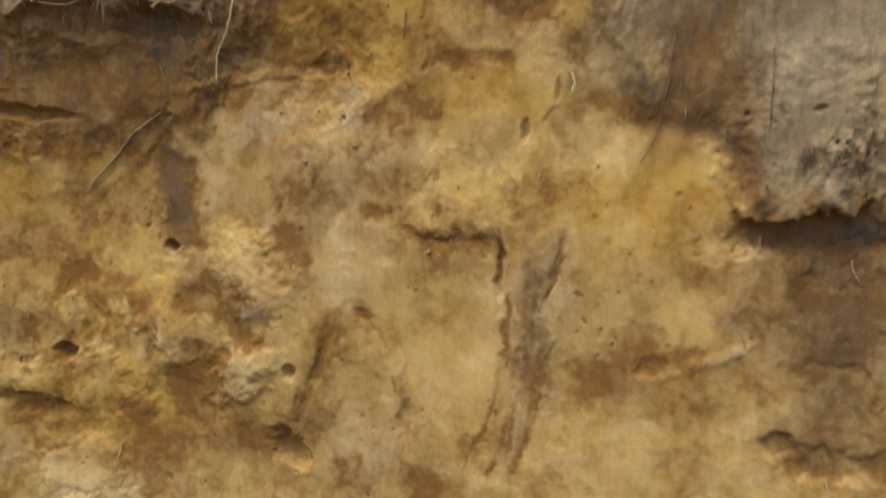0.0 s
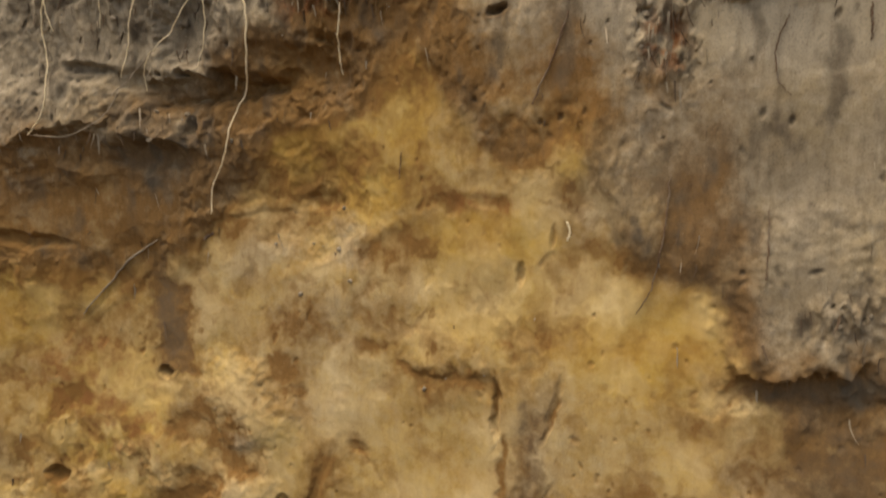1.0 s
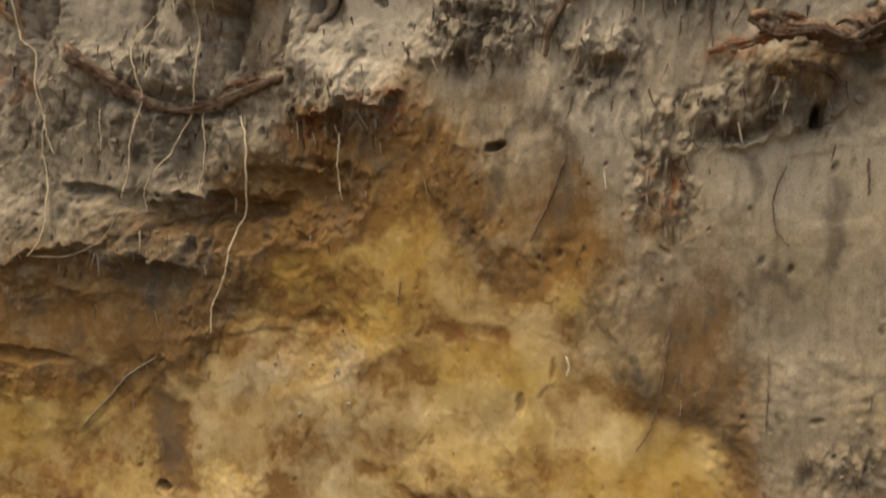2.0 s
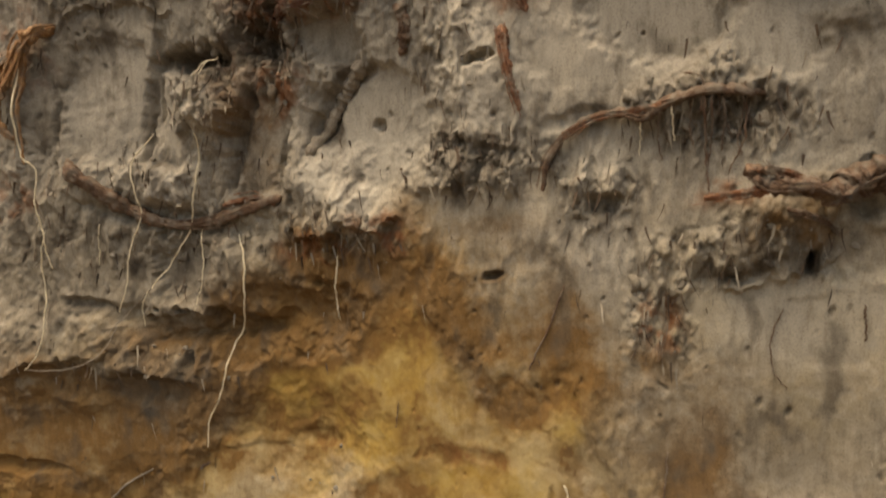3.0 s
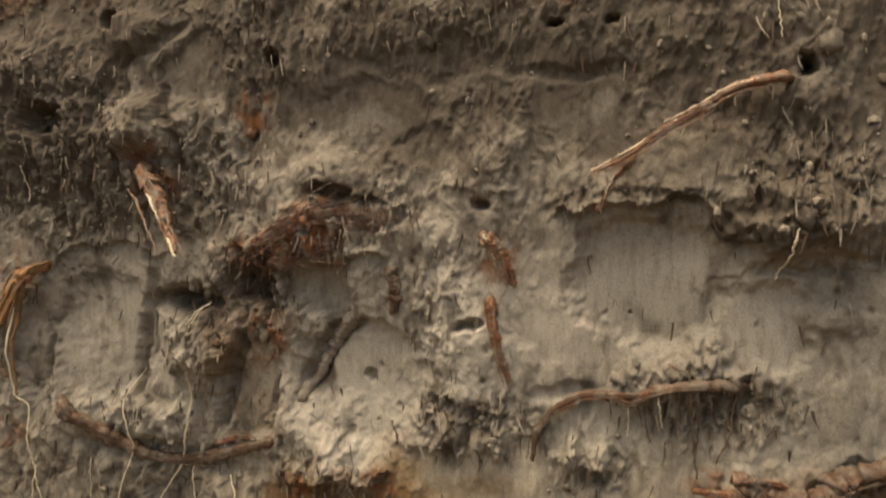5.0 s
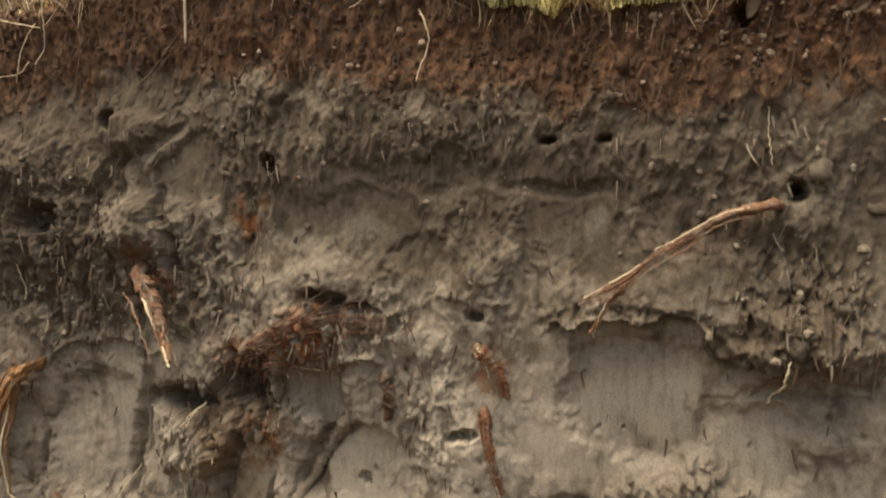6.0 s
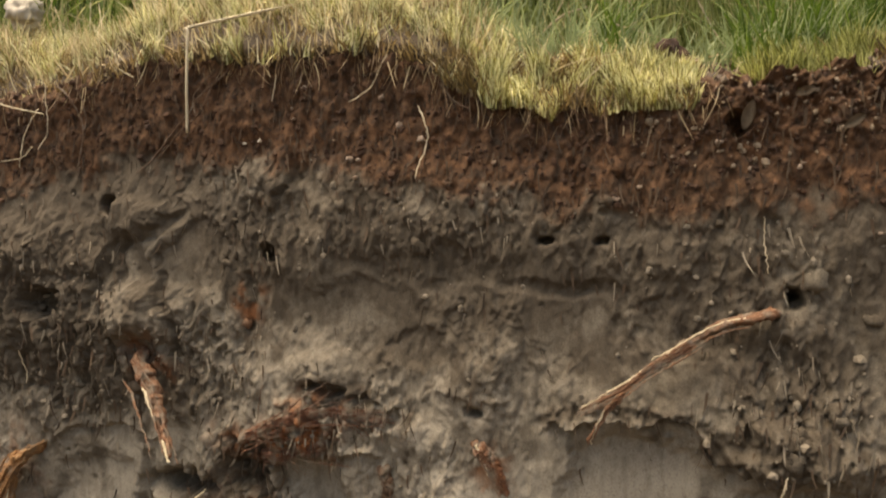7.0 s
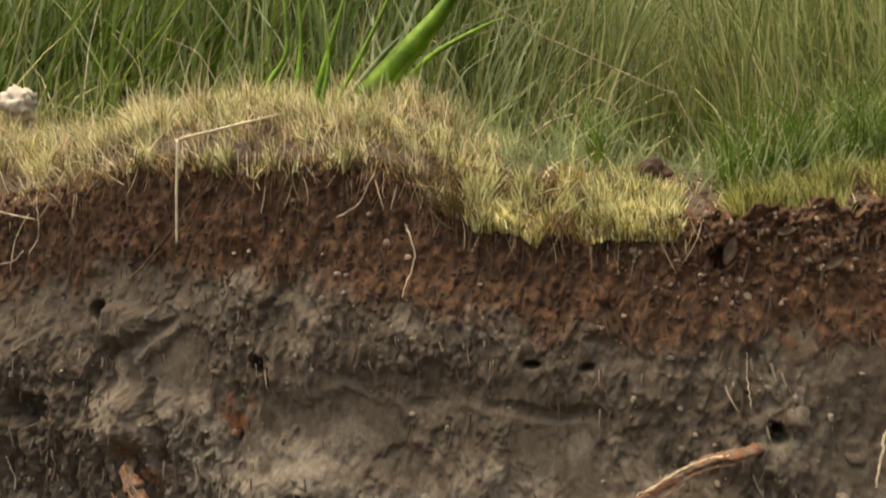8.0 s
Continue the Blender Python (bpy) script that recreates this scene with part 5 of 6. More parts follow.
# kind, radius at both ends and lift in millimetres, way over the face; strands follow their root
ROOTS_A = [
  [
    ("orange", 4.2, .9, (8, 52), [(.091, 1.067), (.067, 1.064), (.043, 1.058), (.016, 1.041), (-.008, 1.026), (-.027, 1.011), (-.054, .998)]),
    ("pale", .8, .4, (16, 56), [(.064, 1.065), (.032, 1.054), (-.003, 1.031), (-.027, 1.015), (-.053, 1)]),
    ("orange", 2.4, .8, (40, 44), [(-.023, 1.011), (-.039, .992), (-.051, .971)]),
  ],
  [
    ("orange", 8.5, 3, (10, 68), [(-.482, 1.025), (-.452, .998), (-.432, .976), (-.416, .957), (-.4, .94)]),
    ("pale", 1.2, .8, (64, 74), [(-.41, .952), (-.396, .937)]),
  ],
  [
    ("gold", 7, 2.6, (14, 12), [(-.585, .928), (-.605, .907), (-.62, .876), (-.627, .847), (-.616, .818)]),
    ("gold", 3.6, 1, 14, [(-.59, .927), (-.604, .895), (-.608, .848), (-.604, .794)]),
    ("gold", 4.5, 2, (12, 10), [(-.605, .914), (-.624, .888), (-.645, .867), (-.662, .833)]),
  ],
  [
    ("felt", 7, 4, 0, [(-.382, .936), (-.341, .953), (-.305, .967), (-.274, .973)]),
    ("felt", 6, 3, 0, [(-.357, .927), (-.321, .934), (-.285, .945)]),
    ("felt", 4, 2, 1, [(-.328, .963), (-.293, .972), (-.261, .971), (-.229, .966)]),
  ],
]
ROOTS_B = [
  [
    ("orange", 5.5, 2, 4, [(-.148, .955), (-.137, .939), (-.125, .914)]),
    ("rust", 4.5, 2, 3, [(-.14, .951), (-.129, .934), (-.121, .912)]),
  ],
  [
    ("rust", 5, 2.4, 4, [(-.143, .904), (-.14, .884), (-.134, .858), (-.126, .833)]),
  ],
  [
    ("brown", 4.2, 1.8, (8, 6), [(.07, .838), (.042, .84), (.016, .84), (-.012, .832), (-.028, .822), (-.046, .827), (-.069, .823), (-.09, .809), (-.104, .789), (-.108, .767)]),
    ("rust", 2.4, 1.2, (9, 8), [(.005, .837), (-.016, .83), (-.044, .826), (-.069, .821), (-.09, .808)]),
  ],
  [
    ("brown", 9, 5, (14, 36), [(.171, .794), (.153, .789), (.119, .776), (.101, .764), (.083, .769), (.06, .769), (.047, .781)]),
    ("rust", 4, 2, (24, 40), [(.091, .767), (.072, .777), (.05, .78)]),
    ("rust", 4, 1.8, (30, 16), [(.062, .768), (.042, .763), (.018, .76)]),
    ("brown", 6, 3, (10, 20), [(.172, .775), (.145, .769), (.122, .762), (.098, .757)]),
    ("brown", 3, 1.2, 4, [(.075, .752), (.098, .745), (.113, .733)]),
  ],
]
ROOTS_C = [
  [
    ("brown", 6.5, 4, 4, [(-.583, .803), (-.557, .784), (-.529, .761), (-.501, .743), (-.466, .735), (-.429, .739), (-.393, .749), (-.357, .761)]),
    ("rust", 3, 1.5, 3, [(-.418, .753), (-.386, .761), (-.362, .755)]),
  ],
  [
    ("sandy", 5.5, 4, 0, [(-.268, .887), (-.289, .863), (-.306, .837), (-.326, .802)]),
  ],
  [
    ("brown", 2, 1.2, -3, [(-.484, .474), (-.433, .501), (-.397, .516), (-.361, .513)]),
  ],
  [
    ("brown", 5, 3, 1, [(-.233, .928), (-.228, .907), (-.233, .886)]),
  ],
]
ROOTS = ROOTS_A + ROOTS_B + ROOTS_C
ROOTLETS_A = [
    ("brown", .8, .5, 2, [(.02, .838), (.022, .814), (.02, .784)]),
    ("brown", .7, .4, 2, [(.029, .836), (.031, .818), (.029, .796)]),
    ("brown", .7, .4, 2, [(.042, .845), (.044, .827), (.041, .805), (.043, .792)]),
    ("brown", .6, .4, 2, [(-.016, .831), (-.017, .808), (-.014, .79)]),
    ("brown", .6, .4, 2, [(.007, .836), (.006, .813), (.009, .8)]),
    ("pale", .5, .4, 3, [(-.008, .831), (-.005, .804)]),
    ("pale", .85, .5, 3, [(-.429, .821), (-.437, .783), (-.447, .75), (-.466, .716), (-.483, .693), (-.493, .672)]),
    ("sandy", .7, .5, 2, [(-.492, .674), (-.518, .649), (-.534, .628)]),
]
ROOTLETS_B = [
    ("pale", .9, .5, 2, [(-.398, .726), (-.39, .696), (-.397, .651), (-.415, .616), (-.423, .576), (-.442, .539), (-.444, .513)]),
    ("pale", .9, .6, (14, 6), [(-.606, .912), (-.61, .854), (-.607, .804), (-.596, .789), (-.595, .753), (-.593, .723), (-.589, .692)]),
    ("pale", .7, .5, 4, [(-.594, .729), (-.602, .693), (-.597, .644), (-.601, .608), (-.614, .591)]),
    ("sandy", .8, .5, 2, [(-.614, .591), (-.582, .59), (-.542, .605), (-.528, .634)]),
    ("pale", .6, .4, 3, [(-.492, .824), (-.506, .791), (-.5, .751), (-.513, .705), (-.519, .669), (-.527, .648)]),
    ("pale", .8, .6, 5, [(-.296, .708), (-.302, .671), (-.303, .646)]),
    ("pale", .55, .4, 3, [(-.541, .736), (-.543, .717), (-.545, .695)]),
    ("pale", .5, .4, 3, [(-.44, .731), (-.437, .69), (-.446, .652)]),
]
ROOTLETS_C = [
    ("pale", .5, .3, 3, [(-.496, .672), (-.504, .653), (-.503, .634)]),
    ("pale", .9, .6, 3, [(-.09, .513), (-.087, .504), (-.089, .496)]),
    ("sandy", 1.1, .7, -1, [(-.506, .485), (-.539, .465), (-.575, .429), (-.596, .404)]),
    ("pale", .8, .5, 3, [(-.198, 1.239), (-.188, 1.213), (-.198, 1.176)]),
    ("brown", .9, .5, 3, [(-.484, 1.192), (-.446, 1.228), (-.419, 1.26), (-.384, 1.286)]),
    ("brown", .7, .5, 4, [(-.471, 1.2), (-.441, 1.225), (-.414, 1.249), (-.396, 1.283)]),
    ("brown", .6, .4, 4, [(-.42, 1.243), (-.424, 1.26), (-.411, 1.275), (-.4, 1.287)]),
    ("brown", .8, .5, 3, [(-.572, 1.281), (-.553, 1.266), (-.542, 1.234), (-.55, 1.2)]),
]
ROOTLETS_D = [
    ("pale", .5, .4, 4, [(-.583, 1.281), (-.582, 1.247), (-.593, 1.218)]),
    ("brown", .8, .6, 3, [(-.15, 1.232), (-.164, 1.24), (-.176, 1.255)]),
    ("pale", .6, .4, 4, [(-.264, 1.247), (-.241, 1.259), (-.224, 1.283)]),
    ("pale", .9, .6, 6, [(.164, 1.085), (.157, 1.045)]),
    ("pale", .7, .5, 4, [(.083, .958), (.08, .939), (.075, .921)]),
    ("pale", .5, .4, 6, [(-.412, .891), (-.423, .872)]),
    ("pale", .5, .4, 6, [(-.411, .892), (-.418, .873)]),
    ("pale", .4, .3, 3, [(.074, 1.137), (.075, 1.114), (.077, 1.096)]),
]
ROOTLETS_E = [
    ("brown", .6, .4, 1, [(.077, .676), (.069, .651), (.071, .628), (.081, .614)]),
    ("brown", .9, .5, 1, [(-.09, .688), (-.104, .65), (-.121, .613)]),
    ("brown", .8, .5, 1, [(.133, .681), (.134, .654)]),
    ("brown", .9, .5, 1, [(-.001, .855), (.014, .848), (.013, .824)]),
    ("brown", 1, .6, 2, [(.015, .838), (.018, .797), (.021, .766)]),
    ("brown", .8, .5, 2, [(.046, .835), (.045, .804), (.035, .78)]),
    ("pale", .5, .3, 3, [(-.03, .822), (-.031, .794)]),
    ("pale", .5, .3, 3, [(-.595, 1.021), (-.595, .987)]),
]
ROOTLETS_F = [
    ("brown", .6, .4, 1, [(-.243, .573), (-.246, .548)]),
    ("brown", .6, .4, 1, [(.07, .527), (.07, .487), (.069, .471)]),
    ("brown", .7, .4, 1, [(-.006, .553), (-.007, .521), (-.016, .464), (-.029, .435)]),
    ("brown", .6, .4, 3, [(-.546, 1.282), (-.54, 1.243), (-.549, 1.205)]),
    ("pale", .5, .4, 4, [(-.336, 1.277), (-.341, 1.253)]),
    ("pale", .5, .4, 3, [(-.505, 1.312), (-.504, 1.295), (-.486, 1.284)]),
    ("brown", .6, .4, 3, [(-.308, 1.283), (-.31, 1.261), (-.299, 1.253)]),
    ("brown", .6, .4, 3, [(-.343, 1.247), (-.337, 1.273), (-.332, 1.294)]),
]
ROOTLETS_G = [
    ("pale", .6, .4, 5, [(-.618, 1.201), (-.607, 1.236), (-.591, 1.258)]),
    ("pale", .5, .4, 5, [(-.638, 1.207), (-.615, 1.21), (-.599, 1.221)]),
    ("pale", .7, .5, 8, [(-.641, 1.267), (-.614, 1.259), (-.582, 1.252)]),
]
ROOTLETS = ROOTLETS_A + ROOTLETS_B + ROOTLETS_C + ROOTLETS_D + ROOTLETS_E + ROOTLETS_F + ROOTLETS_G

ROOT_LABELS = {
    "orange": "torn orange-brown root with pale fibres, sticking out of grey sand",
    "gold": "golden orange bundle of torn roots hanging out of the sand",
    "felt": "matted reddish brown root fibres spread over the grey sand",
    "rust": "reddish brown root bark, frayed, pressed into the grey sand",
    "brown": "dark brown woody root winding across the grey sand",
    "sandy": "old root coated with sand, lying in a groove",
    "pale": "thin pale rootlet hanging down the soil face",
}
FIBRES = {"orange": 6, "gold": 6, "felt": 34, "rust": 6, "brown": 4}
for number, strands in enumerate(ROOTS):
    thing = None
    for k, (kind, r0, r1, lift, points) in enumerate(strands):
        lift = tuple(v / 1000 for v in lift) if isinstance(lift, tuple) else (lift / 1000, lift / 1000)
        r0, r1 = r0 / 1000, r1 / 1000
        way = on_face(points, lift, 30 + 14 * len(points), 7 * number + k, 0.0012, None, lift[0] + min(2.6 * r0, 1.2 * r0 + 0.005) if k == 0 else 0.6 * r0)
        ob = tube("root" if k == 0 else "side_root", way, r0, r1, BARK[kind], 12, 0.34, 11 * number + k)
        if k == 0:
            thing = tagged(ob, ROOT_LABELS[kind], "root", "roots in the bank")
        else:
            ob.parent = thing
        if kind in FIBRES:
            rng = np.random.RandomState(300 + 10 * number + k)
            for q in range(FIBRES[kind]):
                a = rng.randint(0, max(1, len(way) // 2))
                b = min(len(way), a + rng.randint(len(way) // 3, len(way)))
                f = np.linspace(0, 1, b - a)[:, None]
                stray = {"orange": 0.5, "felt": 2.2}.get(kind, 0.9)
                off = np.array([rng.normal(0, 0.6), -rng.uniform(0.5, 1.1), rng.normal(0, 0.6)]) * r0
                fibre_way = way[a:b] + off * (1 - 0.4 * f) + np.array([rng.normal(0, 1), -0.6 if kind != "felt" else 0.1, rng.normal(0, 1)]) * stray * r0 * f ** 2
                torn = kind == "orange" and q < 1 and r0 < 0.01
                fibre = tube("fibre", fibre_way, (0.04 if kind == "felt" else 0.16) * r0 + 0.0003, 0.0003, BARK["pale" if torn else kind], 5, 0.15, 500 + number * 10 + q)
                fibre.parent = thing

for number, (kind, r0, r1, lift, points) in enumerate(ROOTLETS):
    lift = tuple(0.0008 * v + 0.0006 for v in (lift if isinstance(lift, tuple) else (lift, lift)))
    way = on_face(points, lift, 10 + 8 * len(points), number, 0.0011, HULL)
    ob = tube("rootlet", way, 1.2 * r0 / 1000, 1.2 * r1 / 1000, BARK[kind], 6, 0.15, 900 + number)
    tagged(ob, ROOT_LABELS["pale"] if kind == "pale" else "thin brown rootlet lying on the soil face", "rootlet", "rootlets on the bank")

# fine root hairs and strings of sand, past counting
SAND_STRING = plain_soil("sand_string", (0.15, 0.125, 0.09), (0.30, 0.26, 0.195), 90.0)
DARK_STRING = plain_soil("dark_string", (0.030, 0.020, 0.012), (0.12, 0.08, 0.05), 90.0)
for mat, tries, shy, seed, label in ((SAND_STRING, 15000, 0.6, 71, "strings of pale sand and root hairs clinging to the face"), (DARK_STRING, 15000, 0.0, 73, "dark root hairs clinging to the face")):
    rng = np.random.RandomState(seed)
    hx, hz = rng.uniform(-0.85, 0.22, tries), rng.uniform(0.05, 1.27, tries)
    fibrous = 0.5 * sample(humus, hx, hz) if mat is DARK_STRING else 0
    pick = (rng.rand(tries) < 0.05 + fibrous + 0.6 * sample(crumbly, hx, hz)) & (hz < along(LIP, hx) - 0.01) & (rng.rand(tries) > np.maximum(0.8 * sample(ochre, hx, hz), 0.96 * sample(in_ochre, hx, hz))) & (rng.rand(tries) > (mat is SAND_STRING) * sample(humus, hx, hz) + shy * sample(damp_shade, hx, hz))
    hx, hz = hx[pick], hz[pick]
    m = len(hx)
    long = rng.uniform(0.004, 0.018, m)
    base = np.c_[hx, sample(HULL, hx, hz - 0.4 * long) + 0.0012, hz]
    hair = blades("root_hair", base, np.c_[rng.normal(0, 0.16, m), rng.normal(0.0, 0.08, m), -np.ones(m)], long, rng.uniform(0.0007, 0.0022, m), rng.uniform(0, 0.45, m), mat, 5, seed + 1)
    tagged(hair, label, "root hair", kind="stuff")


# ---- crumbs and stones ----
def lump(name, spots, sizes, mat, seed):
    """Angular little clods, joined: each a roughly pushed octahedron split once."""
    rng = np.random.RandomState(seed)
    bm = bmesh.new()
    bmesh.ops.create_icosphere(bm, subdivisions=1, radius=1)
    unit = np.array([v.co[:] for v in bm.verts])
    tris = np.array([[v.index for v in f.verts] for f in bm.faces])
    bm.free()
    n = len(spots)
    shape = unit[None] * rng.uniform(0.6, 1.25, (n, len(unit), 1)) * rng.uniform(0.6, 1.2, (n, 1, 3))
    P = (spots[:, None] + shape * sizes[:, None, None]).reshape(-1, 3)
    F = (tris[None] + (np.arange(n) * len(unit))[:, None, None]).reshape(-1, 3)
    me = bpy.data.meshes.new(name)
    me.from_pydata(P.tolist(), [], F.tolist())
    me.materials.append(mat)
    return new(name, me)


def crumbs(name, tries, chance, z0, z1, r0, r1, mat, seed):
    rng = np.random.RandomState(seed)
    x, z = rng.uniform(-0.85, 0.22, tries), rng.uniform(z0, z1, tries)
    ok = (rng.rand(tries) < sample(chance, x, z)) & (z < along(LIP, x) - 0.004)
    x, z = x[ok], z[ok]
    r = r0 * (r1 / r0) ** (rng.rand(len(x)) ** 2.2)
    return lump(name, np.c_[x, sample(HEIGHT, x, z) - 0.2 * r, z], r, mat, seed)


tagged(crumbs("humus_crumbs", 5200, 0.8 * humus, 1.12, 1.30, 0.0010, 0.0036, CRUMB_DARK, 81), "dark brown crumbs of humus", "soil crumbs", kind="stuff")
tagged(crumbs("sand_crumbs", 9000, 0.6 * crumbly * (1 - humus) * (1 - ochre), 0.3, 1.2, 0.0012, 0.0045, CRUMB_GREY, 82), "grey crumbs of sand clinging to the face", "soil crumbs", kind="stuff")


def stone(name, at, half, mat, seed, label, group="", wild=0.45):
    """One worn stone: a pushed and flattened ball."""
    rng = np.random.RandomState(seed)
    bm = bmesh.new()
    bmesh.ops.create_icosphere(bm, subdivisions=2 if half[0] < 0.015 else 4, radius=1)
    tilt = Euler(rng.uniform(0, 3, 3)).to_matrix()
    shift = Vector(rng.uniform(0, 50, 3))
    for v in bm.verts:
        v.co = v.co * (1 + wild * noise.noise(v.co * 1.1 + shift) + 0.6 * wild * noise.noise(v.co * 2.6 + shift) + 0.35 * wild * noise.noise(v.co * 7 + shift))
        v.co = tilt @ v.co
        v.co = Vector((v.co.x * half[0], v.co.y * half[1], v.co.z * half[2]))
    me = bpy.data.meshes.new(name)
    bm.to_mesh(me)
    bm.free()
    me.polygons.foreach_set("use_smooth", np.ones(len(me.polygons), bool))
    me.materials.append(mat)
    ob = new(name, me)
    ob.location = at
    return tagged(ob, label, "stone", group)


# kind, width in millimetres, way
BROAD_BLADES = [
    ("green", 9, [(-.28, .753, 1.374), (-.232, .75, 1.416), (-.188, .748, 1.458), (-.151, .745, 1.511)]),
    ("green", 6, [(-.262, .763, 1.375), (-.229, .761, 1.413), (-.197, .759, 1.445), (-.16, .756, 1.493)]),
    ("green", 4.5, [(-.325, .743, 1.373), (-.307, .74, 1.426), (-.28, .736, 1.5)]),
    ("grey", 5, [(-.293, .753, 1.374), (-.257, .751, 1.413), (-.228, .749, 1.439)]),
    ("green", 3, [(-.312, .733, 1.37), (-.304, .731, 1.417), (-.317, .727, 1.501)]),
    ("green", 3, [(-.302, .743, 1.369), (-.271, .74, 1.418), (-.24, .738, 1.474), (-.229, .736, 1.511)]),
    ("green", 3.5, [(-.361, .772, 1.396), (-.355, .769, 1.452), (-.36, .765, 1.528)]),
    ("green", 4, [(-.401, .782, 1.407), (-.378, .78, 1.444), (-.383, .776, 1.521)]),
    ("green", 4, [(-.253, .792, 1.386), (-.22, .79, 1.42), (-.168, .789, 1.445), (-.125, .788, 1.459)]),
]
# radius at both ends in millimetres, way
STALKS = [
    (.9, .7, [(-.269, .753, 1.373), (-.232, .752, 1.38), (-.202, .752, 1.373)]),
    (2.4, 1.4, [(-.111, .764, 1.333), (-.09, .763, 1.347), (-.068, .763, 1.353)]),
    (1, .6, [(-.109, .774, 1.337), (-.077, .771, 1.385), (-.044, .769, 1.415)]),
    (1.1, .7, [(-.049, .782, 1.373), (-.032, .782, 1.364), (-.024, .783, 1.352)]),
    (1.4, .8, [(-.047, .754, 1.333), (-.016, .754, 1.321), (.016, .755, 1.307)]),
    (1, .7, [(-.115, .798, 1.452), (-.051, .799, 1.417), (.005, .801, 1.386), (.032, .801, 1.374)]),
    (.9, .6, [(.029, .791, 1.373), (.046, .793, 1.336), (.062, .794, 1.31), (.089, .795, 1.3)]),
    (.9, .6, [(-.186, .835, 1.513), (-.154, .836, 1.491), (-.11, .838, 1.46)]),
    (.8, .6, [(-.215, .819, 1.447), (-.176, .818, 1.461), (-.125, .817, 1.47)]),
    (.8, .6, [(.123, .723, 1.33), (.128, .722, 1.352), (.121, .72, 1.381)]),
    (.8, .5, [(.092, .735, 1.292), (.098, .733, 1.337), (.096, .731, 1.376)]),
    (.8, .5, [(.073, .735, 1.293), (.111, .733, 1.326), (.121, .731, 1.36)]),
    (.8, .5, [(-.435, .742, 1.401), (-.428, .741, 1.431), (-.419, .739, 1.461)]),
    (.8, .5, [(-.418, .743, 1.381), (-.431, .741, 1.419), (-.445, .74, 1.445)]),
    (.7, .5, [(-.555, .743, 1.404), (-.57, .741, 1.444), (-.601, .739, 1.48)]),
    (.8, .5, [(-.46, .742, 1.409), (-.485, .74, 1.446), (-.526, .739, 1.467)]),
]
# kind, half width and half height in millimetres, place on the face
PEBBLES = [
    ("stone", 5, 4, -.233, 1.249),
    ("stone", 4, 4, -.195, 1.21),
    ("stone", 3.4, 3, -.263, 1.196),
    ("stone", 3, 3, -.217, 1.224),
    ("stone", 2.6, 2, .101, 1.176),
    ("stone", 3.5, 3, .044, 1.194),
    ("stone", 2.4, 2, -.014, 1.162),
    ("stone", 2.6, 2, -.031, 1.153),
    ("stone", 3, 3, -.309, 1.264),
    ("stone", 2.6, 2, -.279, 1.214),
    ("stone", 2.2, 2, -.321, 1.236),
    ("stone", 2.6, 2, -.255, 1.179),
    ("white", 2.2, 2, -.373, 1.216),
    ("white", 2.4, 2, -.357, 1.218),
    ("stone", 3, 2, -.255, 1.195),
    ("stone", 2.6, 2, .099, 1.173),
    ("stone", 2.4, 2, .15, 1.124),
    ("stone", 2.4, 2, .065, 1.173),
    ("stone", 2.2, 2, -.033, 1.154),
    ("stone", 2.2, 2, -.13, 1.187),
    ("stone", 2.2, 2, -.298, 1.201),
    ("stone", 2, 2, -.323, 1.246),
]
BENT_STRAW = [(-.337, .669, 1.353), (-.381, .639, 1.336), (-.417, .618, 1.323), (-.416, .614, 1.316), (-.417, .614, 1.273), (-.42, .619, 1.226)]

for number, (kind, w, h, x, z) in enumerate(PEBBLES):
    y = float(sample(SOFT_HEIGHT, x, z)) - 0.0006 * w
    stone("pebble", (x, y, z), (0.85 * w / 1000, 0.8 * w / 1000, (0.55 + 0.12 * (number % 4)) * h / 1000), WHITE if kind == "white" else STONE, 120 + number,
          "small white pebble in dark humus" if kind == "white" else "small brownish grey pebble in dark humus", "pebbles in the humus", 0.8)
stone("stone", (-0.728, 0.725, 1.402), (0.023, 0.016, 0.019), WHITE, 163, "pale cream stone lying in the grass", "", 0.58)
for x, y, r in ((0.004, 0.70, 0.014), (-0.014, 0.70, 0.008), (0.024, 0.69, 0.009)):
    stone("soil_clod", (x, y, float(top_z(x, y)) + 0.5 * r), (1.2 * r, r, r), CRUMB_DARK, int(1000 * r), "dark clod of peaty soil behind the moss")


def grass_leaf(name, way, width, mat):
    """A single broad leaf: a keeled strip along its way."""
    way = spline(np.array(way), 22)
    tangent = np.gradient(way, axis=0)
    tangent /= np.linalg.norm(tangent, axis=1, keepdims=True)
    side = np.cross(tangent, (0.25, -1.0, 0.1))
    side /= np.linalg.norm(side, axis=1, keepdims=True)
    keel = np.cross(side, tangent)
    f = np.linspace(0, 1, len(way))
    w = 0.5 * width * np.minimum(1, 0.35 + 2.2 * f) * (1 - f ** 3)
    verts = np.stack([way - side * w[:, None], way + keel * (0.3 * w)[:, None], way + side * w[:, None], way + keel * (0.3 * w + 0.0004)[:, None]], 1).reshape(-1, 3)
    faces = []
    for k in range(len(way) - 1):
        for q in range(4):
            e = (q + 1) % 4
            faces.append((4 * k + q, 4 * k + e, 4 * k + 4 + e, 4 * k + 4 + q))
    me = bpy.data.meshes.new(name)
    me.from_pydata(verts.tolist(), [], faces)
    me.polygons.foreach_set("use_smooth", np.ones(len(faces), bool))
    me.materials.append(mat)
    return new(name, me)


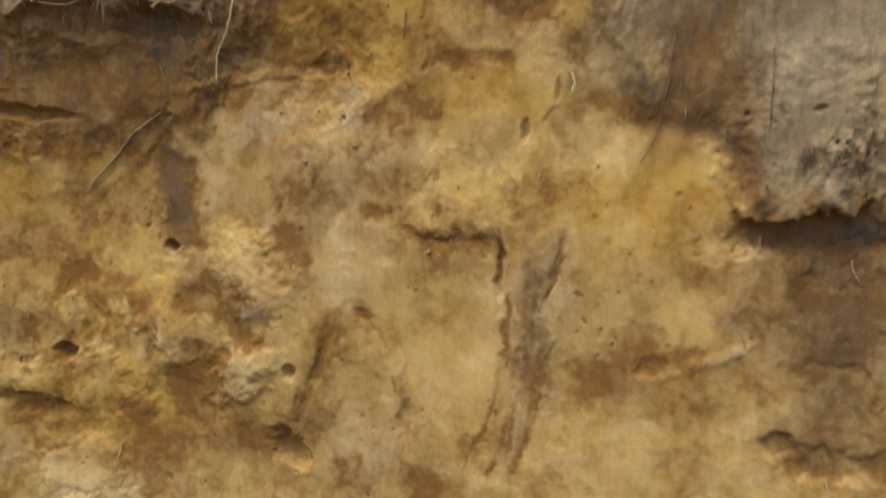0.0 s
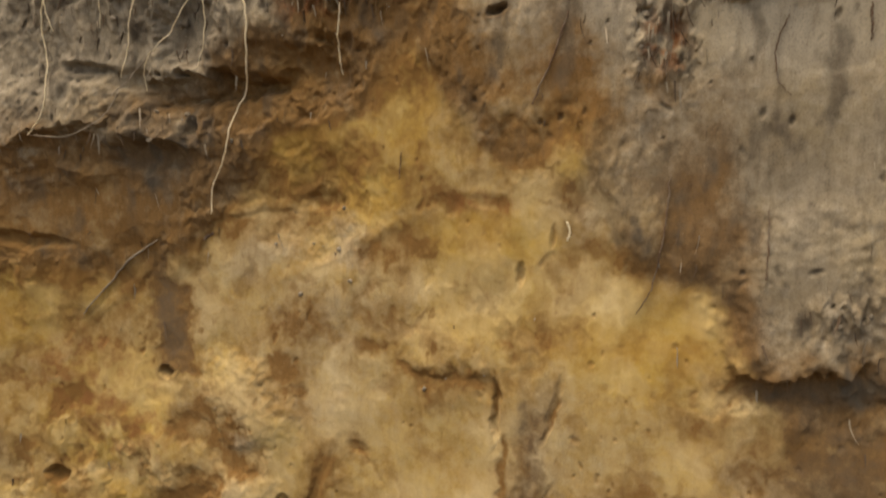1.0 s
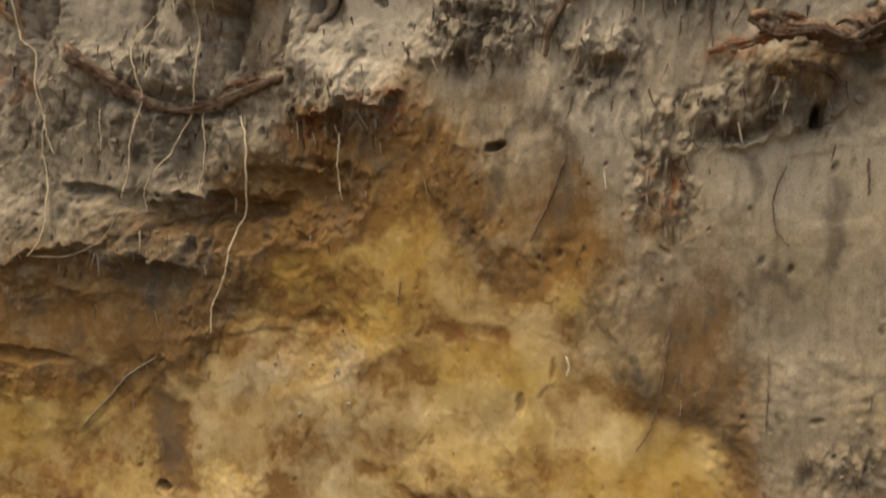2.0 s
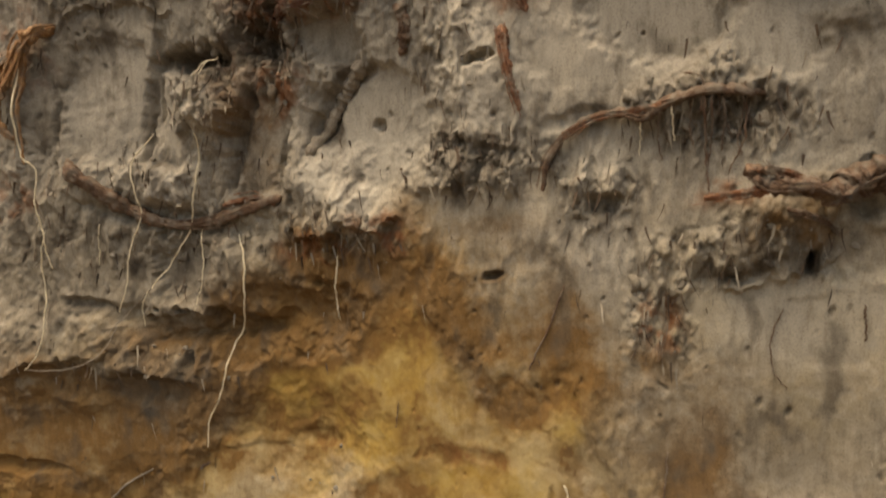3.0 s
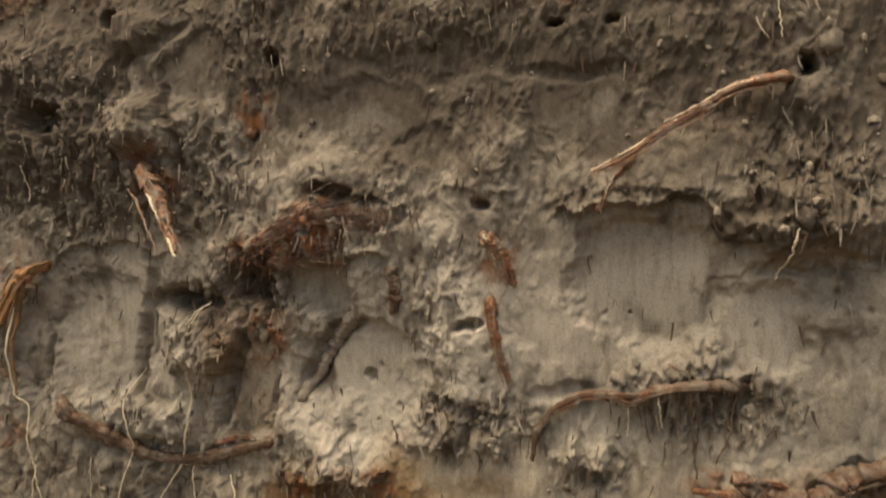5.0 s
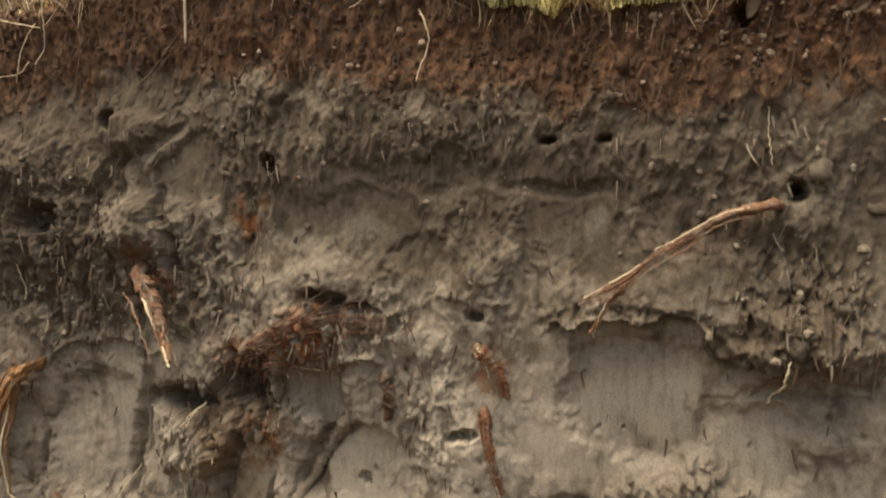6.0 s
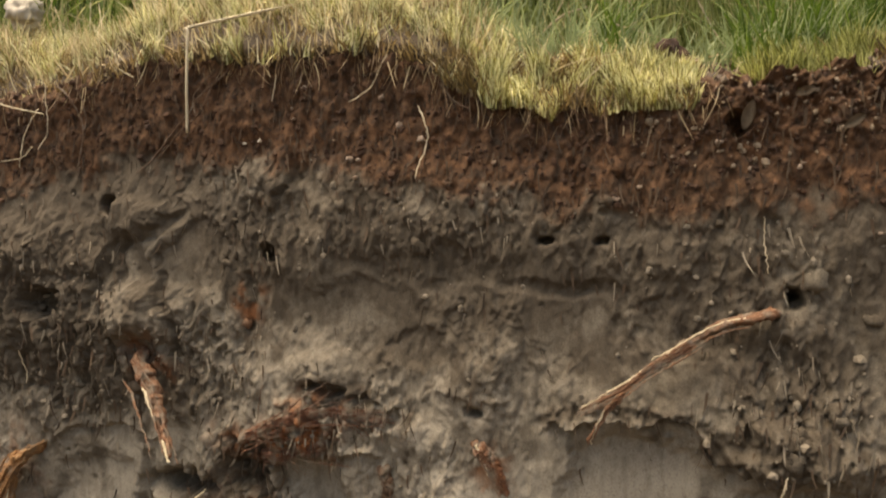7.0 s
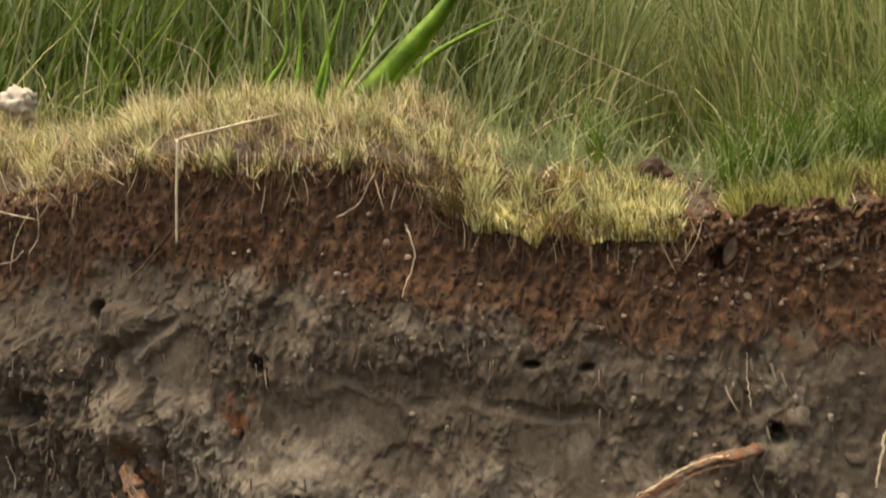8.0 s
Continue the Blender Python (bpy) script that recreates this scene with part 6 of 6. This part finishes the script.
for kind, width, way in BROAD_BLADES:
    way = [(x, y - 0.03, z) for x, y, z in way]
    way = [(way[0][0], way[0][1], float(top_z(way[0][0], way[0][1])) - 0.005)] + way
    tagged(grass_leaf("grass_leaf", way, (2.6 if width > 5 else 1.9) * width / 1000, LEAF if kind == "green" else LEAF_GREY),
           "broad bright green grass leaf arching over the moss" if kind == "green" else "grey-green grass leaf leaning over the moss", "grass leaf", "broad grass leaves")

for number, (r0, r1, way) in enumerate(STALKS):
    ob = tube("stalk", spline(np.array(way), 24), 0.75 * r0 / 1000, 0.75 * r1 / 1000, DRY_STALK, 6, 0.12, 700 + number)
    tagged(ob, "dry pale stalk lying in the meadow grass", "stalk", "dry stalks")
straw = tube("straw", spline(np.array(BENT_STRAW), 40), 0.0017, 0.0012, BARK["pale"], 7, 0.08, 760)
tagged(straw, "bent dry straw hanging over the turf's edge", "straw")


def dead_leaf(at, length, width, spin, seed, label):
    """A curled leaf with a thick midrib."""
    rng = np.random.RandomState(seed)
    m = pose(0, 0, 0, rng.uniform(60, 110), rng.uniform(-30, 30), 0)
    m = Matrix.Translation(at) @ Matrix.Rotation(radians(spin), 4, "Y") @ m
    bm = bmesh.new()
    rows, cols = 9, 5
    grid = []
    for i in range(rows):
        f = i / (rows - 1)
        w = width * math.sin(math.pi * (0.06 + 0.90 * f)) ** 0.8
        for j in range(cols):
            u = j / (cols - 1) * 2 - 1
            p = Vector((0.5 * w * u, length * (f - 0.5), 0.35 * w * u * u + 0.25 * length * (f - 0.5) ** 2 + 0.0006 * rng.normal()))
            grid.append(bm.verts.new(m @ p))
    for i in range(rows - 1):
        for j in range(cols - 1):
            a = i * cols + j
            bm.faces.new((grid[a], grid[a + 1], grid[a + cols + 1], grid[a + cols]))
    bmesh.ops.solidify(bm, geom=bm.faces[:], thickness=0.0004)
    me = bpy.data.meshes.new("dead_leaf")
    bm.to_mesh(me)
    bm.free()
    me.polygons.foreach_set("use_smooth", np.ones(len(me.polygons), bool))
    me.materials.append(LITTER)
    tagged(new("dead_leaf", me), label, "dead leaf", "dead leaves at the edge")


for number, (x, z, length, width, spin) in enumerate(((0.064, 1.212, 0.022, 0.009, 10), (0.133, 1.203, 0.016, 0.007, 70), (0.102, 1.226, 0.014, 0.007, 85))):
    dead_leaf((x, float(sample(HULL, x, z)) - 0.001, z), length, width, spin, 190 + number, "curled brown dead leaf on the humus edge")

rng = np.random.RandomState(95)
lx = rng.uniform(-0.02, 0.27, 320)
lz = along(LIP, lx) - 0.065 * rng.rand(320) ** 1.5
tagged(lump("litter_crumbs", np.c_[lx, sample(HEIGHT, lx, lz) - 0.0005, lz], 0.0008 + 0.0030 * rng.rand(320) ** 3, LITTER, 98), "grey and brown litter stuck in the dark soil edge", "litter", kind="stuff")
rng = np.random.RandomState(91)
cx, cd = rng.uniform(-0.03, 0.28, 700), rng.uniform(-0.004, 0.12, 700)
tagged(lump("ground_crumbs", np.c_[cx, 0.634 + cd, top_z(cx, 0.634 + cd)], 0.001 + 0.004 * rng.rand(700) ** 3, CRUMB_DARK, 92), "crumbs of soil and dry litter on the ground", "litter", kind="stuff")
tagged(turf("dry_grass", 320, -0.05, 0.30, 0.0, 0.12, 0.022, 0.0012, 0.8, 0.5, STRAW, 93), "dry bits of grass on the bare ground", "dry grass", kind="stuff")

# single clods, large enough to tell apart, of the soil that they stick to
rng = np.random.RandomState(131)
made = 0
while made < 60:
    x, z, r = rng.uniform(-0.80, 0.17), rng.uniform(0.60, 1.20), 0.003 + 0.0045 * rng.rand() ** 2
    if rng.rand() < float(sample(crumbly, x, z)):
        dark = sample(humus, x, z) > 0.5
        clod = stone("soil_clod", (x, float(sample(SOFT_HEIGHT, x, z)) + 0.1 * r, z), (r, 0.9 * r, 1.1 * r), SOIL, 400 + made,
                     "dark crumbly humus clod stuck in the face" if dark else "grey sand clod stuck to the soil face", "clods on the face", 0.9)
        for layer, fields in (("strata", (ochre, humus, pale)), ("stain_shade", (brown, rust, damp_shade)), ("texture", (rough, rough, rough))):
            a = clod.data.color_attributes.new(layer, "FLOAT_COLOR", "POINT")
            one = [float(sample(f, x, z)) for f in fields] + [1.0]
            a.data.foreach_set("color", np.tile(one, len(clod.data.vertices)))
        clod["category"] = "soil clod"
        made += 1
